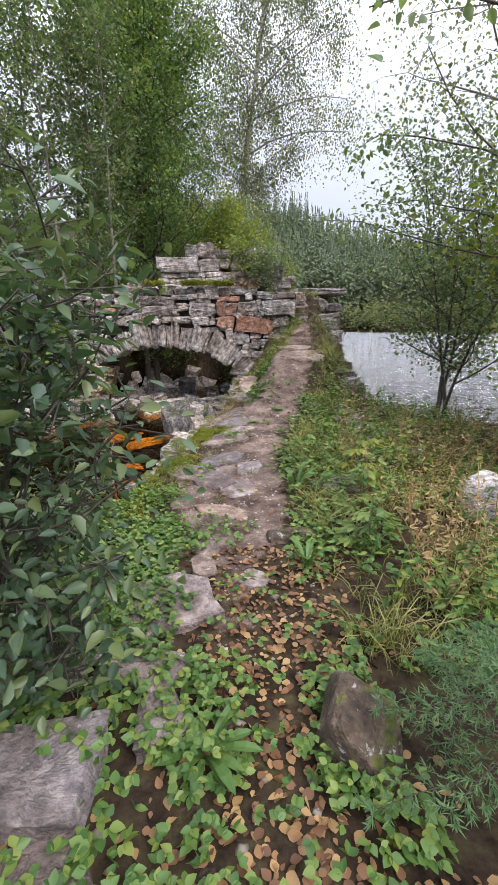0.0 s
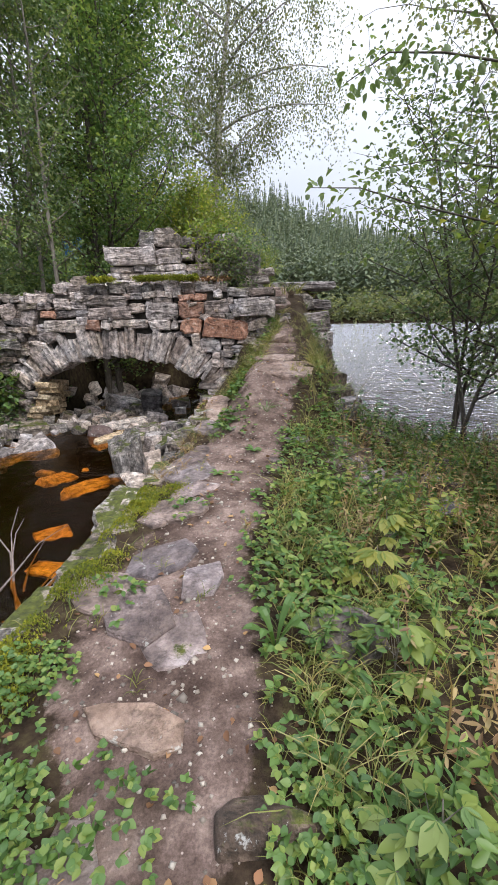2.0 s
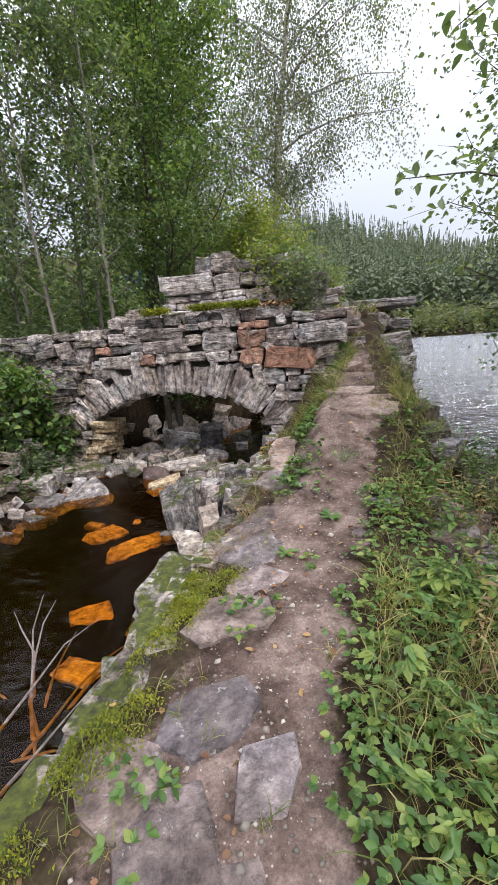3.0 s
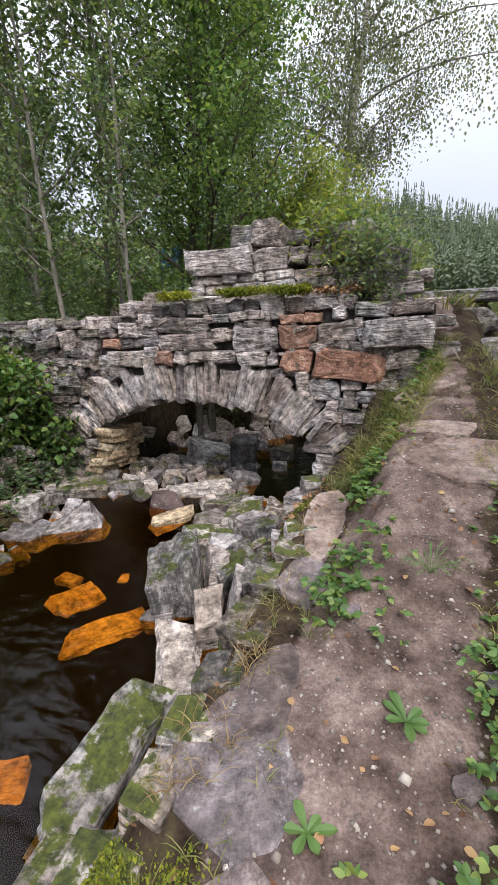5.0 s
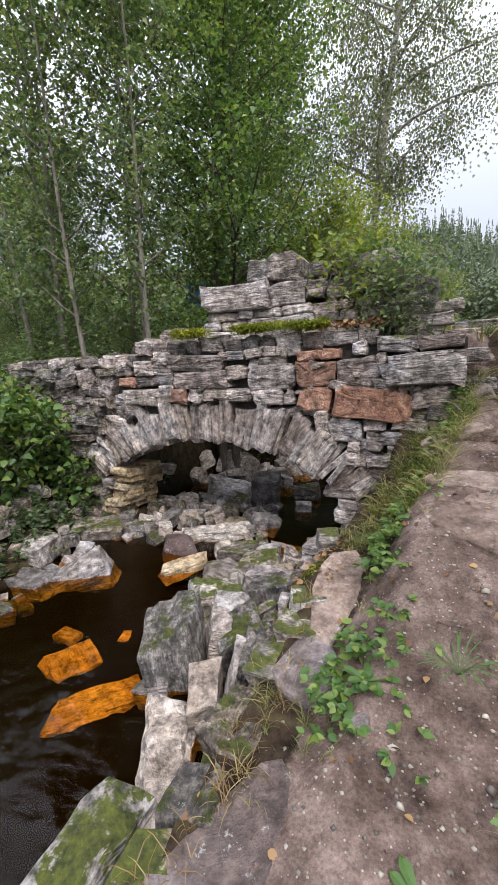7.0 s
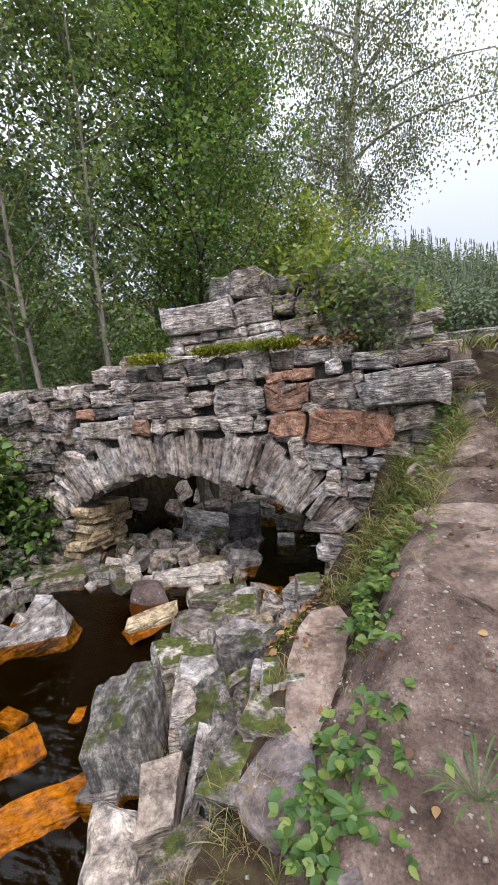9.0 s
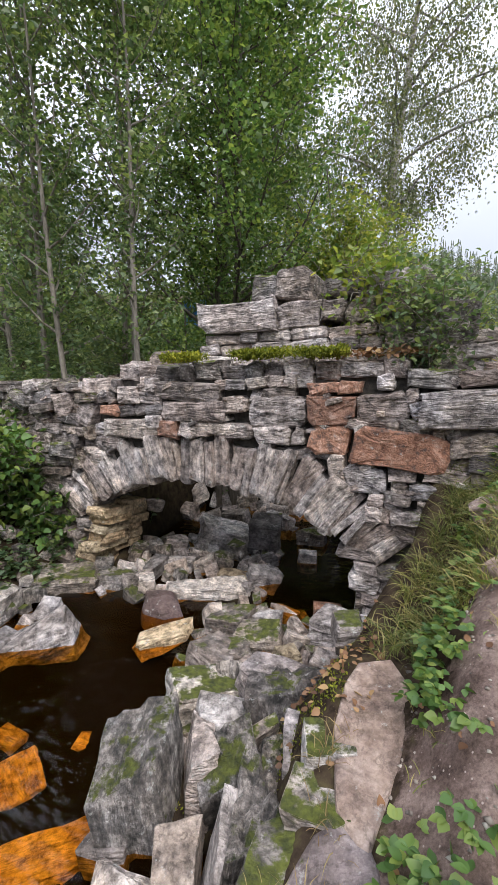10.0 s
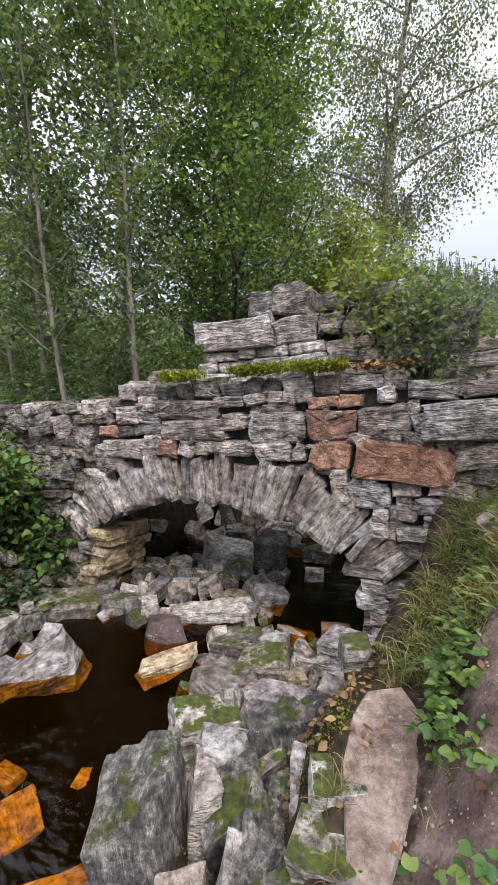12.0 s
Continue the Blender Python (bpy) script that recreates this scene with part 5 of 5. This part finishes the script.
# grass
stuff("grass", "short mixed grass along both edges of the path", "grass", tufts(spots(2600, (-1.2, 2.2, 2.2, 9.6), lambda x, y: np.clip(sstep(0.45, 0.05, np.abs(x - ease(y, LEFT_EDGE) - 0.15)) * 0.55 + sstep(0.4, 0.1, np.abs(x - ease(y, RIGHT_EDGE))), 0, 1) * clumped(x, y, 4, 21, 0)), 7, 0.05, 0.16, 0.004), GRASS)
stuff("grass", "long dry and green grass on the slope beside the arch", "grass", tufts(spots(700, (-0.1, 1.2, 8.1, 9.7), lambda x, y: (x - ease(y, LEFT_EDGE) > 0.05) & (x - ease(y, LEFT_EDGE) < 0.7)), 9, 0.1, 0.3, 0.005, 0.6, 0.9), GRASS)
stuff("grass", "grass between weeds towards the lake", "grass", tufts(spots(3000, (0.4, 3.6, 1.5, 9.6), lambda x, y: beside_right(x, y, 0, 2.2) * clumped(x, y, 3, 22, -0.1)), 7, 0.12, 0.38, 0.005, 0.5, 0.7), GRASS)
stuff("grass", "thin grass on the path's trodden top", "grass", tufts(spots(90, (-0.6, 1.2, 3.2, 9.4), lambda x, y: clumped(x, y, 5, 23, 0.15)), 10, 0.05, 0.14, 0.004), GRASS)
stuff("grass", "dry grass at the foot of the path's edge", "grass", tufts(spots(120, (-0.7, -0.1, 5.6, 7.6), lambda x, y: np.abs(x - ease(y, LEFT_EDGE) - 0.08) < 0.12), 9, 0.06, 0.2, 0.004), DRYGRASS)
stuff("grass", "grass of the wood's floor", "grass", tufts(spots(1500, (-9, 2, 10.2, 17), lambda x, y: height(x, y) > 1.2), 6, 0.1, 0.35, 0.012), GRASS)
lv, st = weeds(spots(500, (-9, -3.4, 10.3, 14)), 0.25, 0.9, 18, 0.1, 0.06)
stuff("weeds", "shady undergrowth of the wood behind the bridge", "weeds", join([lv, st]), BROAD)
# fallen leaves
def fallen(P, l0, l1):
    P = P + [0, 0, 0.012]
    D = nrg.normal(0, 1, (len(P), 3)) * [1, 1, 0.2]
    l = nrg.uniform(l0, l1, len(P))
    return leaves(P, D, l, l * 0.75, 0.12)


stuff("fallen_leaves", "orange and brown fallen leaves on the path's start", "leaves", fallen(spots(3200, (-0.9, 0.75, 0.3, 2.6), lambda x, y: sstep(0.6, 0.1, np.abs(x - 0.12)) * 0.85 + 0.15), 0.02, 0.05), LITTER)
stuff("fallen_leaves", "yellow-brown leaves scattered along the path", "leaves", fallen(spots(700, (-1.0, 1.8, 2.5, 9.8), lambda x, y: on_path(x, y) * 0.6 + 0.25), 0.025, 0.05), LITTER)
stuff("fallen_leaves", "brown leaves caught between rocks by the stream", "leaves", fallen(spots(420, (-1.2, 0.0, 7.6, 9.3)) + [0, 0, 0.02], 0.03, 0.06), LITTER)
stuff("fallen_leaves", "brown leaf litter under the shrub on the ledge", "leaves", leaves(np.stack([nrg.uniform(-0.5, 0.4, 160), nrg.uniform(9.68, 9.95, 160), nrg.uniform(2.24, 2.3, 160)], 1), nrg.normal(0, 1, (160, 3)) * [1, 1, 0.4], 0.06, 0.045), LITTER)


def gravel(P, s0, s1):
    """Small uneven pebbles, eight faces each."""
    n = len(P)
    s = nrg.uniform(s0, s1, (n, 1))
    dirs = np.array([(1, 0, 0), (-1, 0, 0), (0, 1, 0), (0, -1, 0), (0, 0, 0.6), (0, 0, -0.6)])
    a = nrg.uniform(0, 6.28, n)
    V = np.repeat(dirs[None], n, 0) * s[:, None] * nrg.uniform(0.6, 1.3, (n, 6, 1))
    c, q = np.cos(a)[:, None], np.sin(a)[:, None]
    V = np.stack([V[..., 0] * c - V[..., 1] * q, V[..., 0] * q + V[..., 1] * c, V[..., 2]], -1) + P[:, None]
    i = np.arange(n)[:, None] * 6
    T = [(0, 2, 4), (2, 1, 4), (1, 3, 4), (3, 0, 4), (2, 0, 5), (1, 2, 5), (3, 1, 5), (0, 3, 5)]
    return V.reshape(-1, 3), np.concatenate([i + list(t) for t in T], 1).reshape(-1, 3)


PEBBLE = leaf_mat("pebbles", (0.1, 0.085, 0.08), (0.24, 0.2, 0.18), (0.48, 0.43, 0.4), 0.0, 0.85)
stuff("gravel", "small broken pebbles pressed into the path", "gravel", gravel(spots(6000, (-0.9, 1.9, 1.5, 10.5), on_path), 0.004, 0.016), PEBBLE)
stuff("gravel", "larger stone chips on the path", "gravel", gravel(spots(240, (-0.9, 1.9, 0.5, 10.5), on_path), 0.015, 0.035), PEBBLE)


def moss_on(name, label, P, grow=1.0):
    n = len(P)
    D = nrg.normal(0, 0.6, (n, 3))
    D[:, 2] = 1
    l = nrg.uniform(0.008, 0.018, n)
    stuff(name, label, "moss", leaves(P, D, l * grow, l * 0.55 * grow, 0.2, simple=True), MOSS)


def cushions(n, area, per, spread, keep=None, lift=0.01):
    c = spots(n, area, keep)
    k = np.repeat(c, per, 0)
    d = nrg.normal(0, 1, (len(k), 2))
    k = k + np.concatenate([d * spread, np.zeros((len(k), 1))], 1)
    k[:, 2] = height(k[:, 0], k[:, 1]) + lift + 0.03 * np.exp(-(d ** 2).sum(1))
    return k


moss_on("moss", "bright yellow-green moss cushions along the path's edge", cushions(110, (-1.25, -0.2, 3.0, 5.4), 420, 0.055, lambda x, y: np.abs(x - ease(y, LEFT_EDGE) - 0.1) < 0.17, 0.03), 1.3)
m = 15000
lx = nrg.uniform(-2.3, -0.35, m)
lx = lx[nrg.random(m) < clumped(lx, lx * 0, 5, 25, -0.3)]
bulge = nrg.uniform(-1, 1, len(lx))
moss_on("moss", "thick green moss on the bridge's ledge", np.stack([lx, 9.66 - 0.09 * lx + 0.16 * nrg.uniform(-0.7, 1.2, len(lx)), 2.25 + 0.06 * (1 - bulge ** 2) + 0.025 * fbm(lx, lx, 12, 6)], 1) + nrg.normal(0, 0.015, (len(lx), 3)), 2.2)

moss_on("moss", "green moss between the rocks by the stream", moss_bits + [0, 0, 0.005], 1.3)
# single plants
def rosette_plant(name, label, x, y, n, l, w, rise, mat, seed):
    """A ground rosette of long leaves of three lengths each."""
    t = thing(name, label, "plant", "", (x, y, ground_z(x, y)))
    r = random.Random(seed)
    for i in range(n):
        a = 2 * pi * i / n + r.uniform(-0.3, 0.3)
        ll, hh = l * r.uniform(0.7, 1.15), rise * r.uniform(0.7, 1.3)
        bm = bmesh.new()
        rows = []
        for f, ww in ((0, 0.12), (0.25, 0.55), (0.5, 0.8), (0.7, 1.0), (0.88, 0.65), (1.0, 0.06)):
            c = Vector((cos(a), sin(a), 0)) * ll * f + Vector((0, 0, hh * ll * (1.7 * f - 1.1 * f * f)))
            s = Vector((-sin(a), cos(a), 0)) * w * ww / 2
            rows.append([bm.verts.new(c - s + Vector((0, 0, w * 0.12))), bm.verts.new(c), bm.verts.new(c + s + Vector((0, 0, w * 0.12)))])
        for p, q in zip(rows, rows[1:]):
            for k in (0, 1):
                bm.faces.new((p[k], p[k + 1], q[k + 1], q[k]))
        part("leaf", bm, mat, t)
    return t


rosette_plant("dandelion_plant", "dandelion rosette with long toothed green leaves", -0.16, 1.18, 15, 0.2, 0.042, 0.55, HERB, 1)
rosette_plant("dock_plant", "dock with upright broad green leaves beside the path", 0.4, 3.48, 6, 0.17, 0.05, 1.7, HERB, 2)
rosette_plant("dock_plant", "dock with broad green leaves beside the path", 0.36, 2.35, 5, 0.16, 0.05, 1.6, HERB, 3)
rosette_plant("plantain", "small broad-leaved rosette on the trodden path", 0.42, 6.05, 7, 0.12, 0.045, 0.4, HERB, 4)
rosette_plant("plantain", "small broad-leaved rosette on the trodden path", 0.22, 6.78, 7, 0.12, 0.05, 0.3, HERB, 5)
rosette_plant("plantain", "small broad-leaved rosette on the path", 0.05, 5.6, 6, 0.1, 0.04, 0.3, HERB, 6)
rosette_plant("grass_tuft", "tuft of long green grass below the bedrock step", 0.62, 6.85, 26, 0.2, 0.008, 0.8, HERB, 7)


def palmate(name, label, x, y, h, n, l, seed, mat):
    """A seedling whose leaves are hands of five lobes."""
    r = np.random.default_rng(seed)
    t = thing(name, label, "plant", "lobed-leaved plants beside the path", (x, y, ground_z(x, y)))
    bits = []
    a = r.uniform(0, 2 * pi, n)
    f = r.uniform(0.3, 1.0, n)
    hub = np.stack([np.cos(a) * 0.16 * (1.3 - f), np.sin(a) * 0.16 * (1.3 - f), h * f], 1)
    for i in range(n):
        lobes = [leaves(hub[i:i + 1], [(cos(a[i] + da), sin(a[i] + da), -0.25)], l * s, l * s * 0.5, 0.05, lie=np.array([0, 0, 3.0]))
                 for da, s in ((-1.5, 0.55), (-0.75, 0.85), (0, 1.0), (0.75, 0.85), (1.5, 0.55))]
        soup("leaf", *join(lobes), mat, t)
    stems = [tube([(0, 0, 0), (0.01, 0, h * 0.5), (0, 0.01, h)], [0.005, 0.004, 0.002], 4)]
    stems += [tube([(0, 0, max(0, p[2] - 0.08)), tuple(p)], [0.003, 0.0015], 3) for p in hub]
    soup("stem", *join(stems), GREYBARK, t)


for i, (x, y, h, n, l) in enumerate(((1.05, 3.95, 0.3, 10, 0.13), (0.95, 3.35, 0.3, 9, 0.12), (0.8, 2.6, 0.3, 9, 0.1), (1.3, 4.5, 0.32, 10, 0.12), (1.0, 5.1, 0.25, 8, 0.11), (0.62, 4.55, 0.18, 6, 0.1))):
    palmate("lobed_plant", "plant with broad lobed green leaves beside the path", x, y, h, n, l, 50 + i, HERB if i % 3 else YOUNG)


def seedling(x, y):
    """A young spruce of drooping feathery sprays."""
    t = thing("young_spruce", "young spruce with soft feathery green sprays", "spruce", "", (x, y, ground_z(x, y)))
    r = np.random.default_rng(4)
    wood, need = [tube([(0, 0, 0), (0, 0, 0.3), (0.02, 0, 0.62)], [0.012, 0.008, 0.003], 5)], []
    for i in range(26):
        a, z0 = i * 2.4, 0.06 + 0.021 * i
        ln = 0.5 * (1 - 0.72 * i / 26) + 0.06
        o = np.array([np.cos(a), np.sin(a), 0])
        f = np.linspace(0, 1, 9)[:, None]
        q = np.array([0, 0, z0]) + o * ln * f + np.array([0, 0, 1.0]) * (0.35 * f - 0.35 * f * f) * ln
        wood.append(tube([tuple(p) for p in q], [0.004 - 0.0003 * k for k in range(9)], 3))
        side = np.array([-o[1], o[0], 0])
        rows = []
        for k in range(2, 9):
            for s in (-1, 1):
                e = q[k] + (side * s * 0.8 + o * 0.7) * 0.16 * (1 - 0.75 * f[k, 0])
                rows.append((q[k], e))
        rows.append((q[0], q[-1]))
        for p0, p1 in rows:
            m = 26 if p0 is not q[0] else 60
            u = r.random((m, 1))
            dd = p1 - p0
            D = dd / np.linalg.norm(dd) * 0.8 + r.normal(0, 0.6, (m, 3))
            need.append(leaves(p0 * (1 - u) + p1 * u, D, r.uniform(0.02, 0.032, m), 0.004, 0.1))
    soup("stem", *join(wood), BARK, t)
    soup("needles", *join(need), NEEDLE, t)


seedling(0.86, 1.0)
# bushes close to the walk
tree("willow_bush", "grey-green willow bush beside the start of the path", "bush", -1.0, 1.55, gz(-1.0, 1.55), BARK, WILLOW, height=1.75, spread=0.5, limbs=24, leaf_n=2700, leaf_l=0.068, leaf_w=0.036, r0=0.012, first=0.08, seed=61, cluster=0.09, stems=3, lean=(0.1, 0))
tree("willow_bush", "low willow bush over the pool's end", "bush", -1.75, 2.9, gz(-1.75, 2.9), BARK, WILLOW, height=0.85, spread=0.5, limbs=16, leaf_n=900, leaf_l=0.07, leaf_w=0.032, r0=0.01, first=0.05, seed=62, cluster=0.09, stems=3)


def spray(pts, n, l, w, seed, spread=0.1):
    """A leafy branch along points."""
    P = np.array(pts)
    r = np.random.default_rng(seed)
    u = r.random(n) ** 0.7 * (len(P) - 1.001)
    i = u.astype(int)
    q = P[i] + (P[i + 1] - P[i]) * (u - i)[:, None] + r.normal(0, spread, (n, 3))
    D = r.normal(0, 0.8, (n, 3)) + [-0.3, 0, -0.6]
    s = r.uniform(0.7, 1.2, n)
    return tube(pts, [0.014 - 0.011 * k / (len(pts) - 1) for k in range(len(pts))], 4), (q, D, s)


cherry = tree("bird_cherry", "bird cherry reaching thin leafy branches over the path", "tree", 3.4, 4.9, gz(3.4, 4.9, 0.1), BARK, BROAD, height=5.5, spread=1.2, limbs=16, leaf_n=2600, leaf_l=0.07, leaf_w=0.038, r0=0.05, first=0.25, seed=63, cluster=0.12, lean=(0.3, 0.3))
CB = Vector(cherry.matrix_world.translation)
twig_leaf = None
for i, (pts, n) in enumerate((([(3.45, 5.0, 2.0), (2.6, 5.8, 2.35), (1.9, 6.1, 2.6), (1.45, 6.15, 2.74), (0.98, 6.2, 2.76)], 90),
                              ([(3.5, 5.0, 2.7), (2.6, 5.4, 3.3), (1.9, 5.6, 3.5), (1.5, 5.7, 3.55), (1.2, 5.8, 3.4)], 110),
                              ([(3.5, 5.0, 2.3), (2.8, 5.9, 2.8), (2.3, 6.6, 3.1), (1.8, 6.9, 3.1)], 130),
                              ([(3.4, 4.8, 2.4), (2.2, 3.4, 2.9), (1.3, 2.6, 2.95), (0.8, 2.3, 2.85), (0.5, 2.2, 2.72)], 46))):
    wd, (lp, ld, ls) = spray([tuple(Vector(p) - CB) for p in pts], n, 0.085, 0.05, 70 + i)
    br = soup("branch", *wd, BARK, cherry, True)
    for p, d, s in zip(lp, ld, ls):
        if twig_leaf is None:
            one = soup("leaf", *leaves([(0, 0, 0)], [(0, 1, 0)], 0.085, 0.05), BROAD, br)
            twig_leaf = one.data
        else:
            one = new("leaf", twig_leaf)
            one.parent = br
        turn = Vector((0, 1, 0)).rotation_difference(Vector(d)).to_matrix().to_4x4()
        one.matrix_local = Matrix.Translation(p) @ turn @ Matrix.Scale(s, 4)

# bare driftwood twigs caught at the pool's edge
drift = thing("driftwood", "tangle of bare reddish twigs caught in the pool", "driftwood", "", (-1.6, 4.6, WATER_Z - 0.2))
for i in range(16):
    a = rng.uniform(0.4, 2.6)
    ln = rng.uniform(0.6, 1.3)
    p = Vector((rng.uniform(-0.35, 0.2), rng.uniform(-0.5, 0.4), 0))
    pts = [p]
    d = Vector((cos(a), sin(a), rng.uniform(0.2, 0.9))).normalized()
    for s in range(4):
        d = (d + Vector((rng.uniform(-0.3, 0.3), rng.uniform(-0.3, 0.3), rng.uniform(-0.3, 0.15)))).normalized()
        pts.append(pts[-1] + d * ln / 4)
    soup("twig", *tube(pts, [0.016, 0.012, 0.008, 0.005, 0.002], 5), DEADWOOD, drift, True)

# a blue tarpaulin left in the wood
tarp = thing("tarpaulin", "crumpled blue tarpaulin hung between trees", "tarpaulin", "", (-3.95, 14.3, gz(-3.95, 14.3)))
bm = bmesh.new()
gridv = [[bm.verts.new((u * 0.1 - 0.25, 0.08 * sin(u * 2.1 + v), v * 0.12 + 1.35 + 0.05 * sin(u * 1.7))) for u in range(6)] for v in range(5)]
for v in range(4):
    for u in range(5):
        bm.faces.new((gridv[v][u], gridv[v][u + 1], gridv[v + 1][u + 1], gridv[v + 1][u]))
bmesh.ops.solidify(bm, geom=bm.faces[:], thickness=0.01)
part("sheet", bm, TARP, tarp)
for sx in (-0.26, 0.26):
    soup("pole", *tube([(sx, 0, 0), (sx, 0, 0.8), (sx, 0.02, 1.9)], [0.025, 0.022, 0.018], 6), GREYBARK, tarp, True)
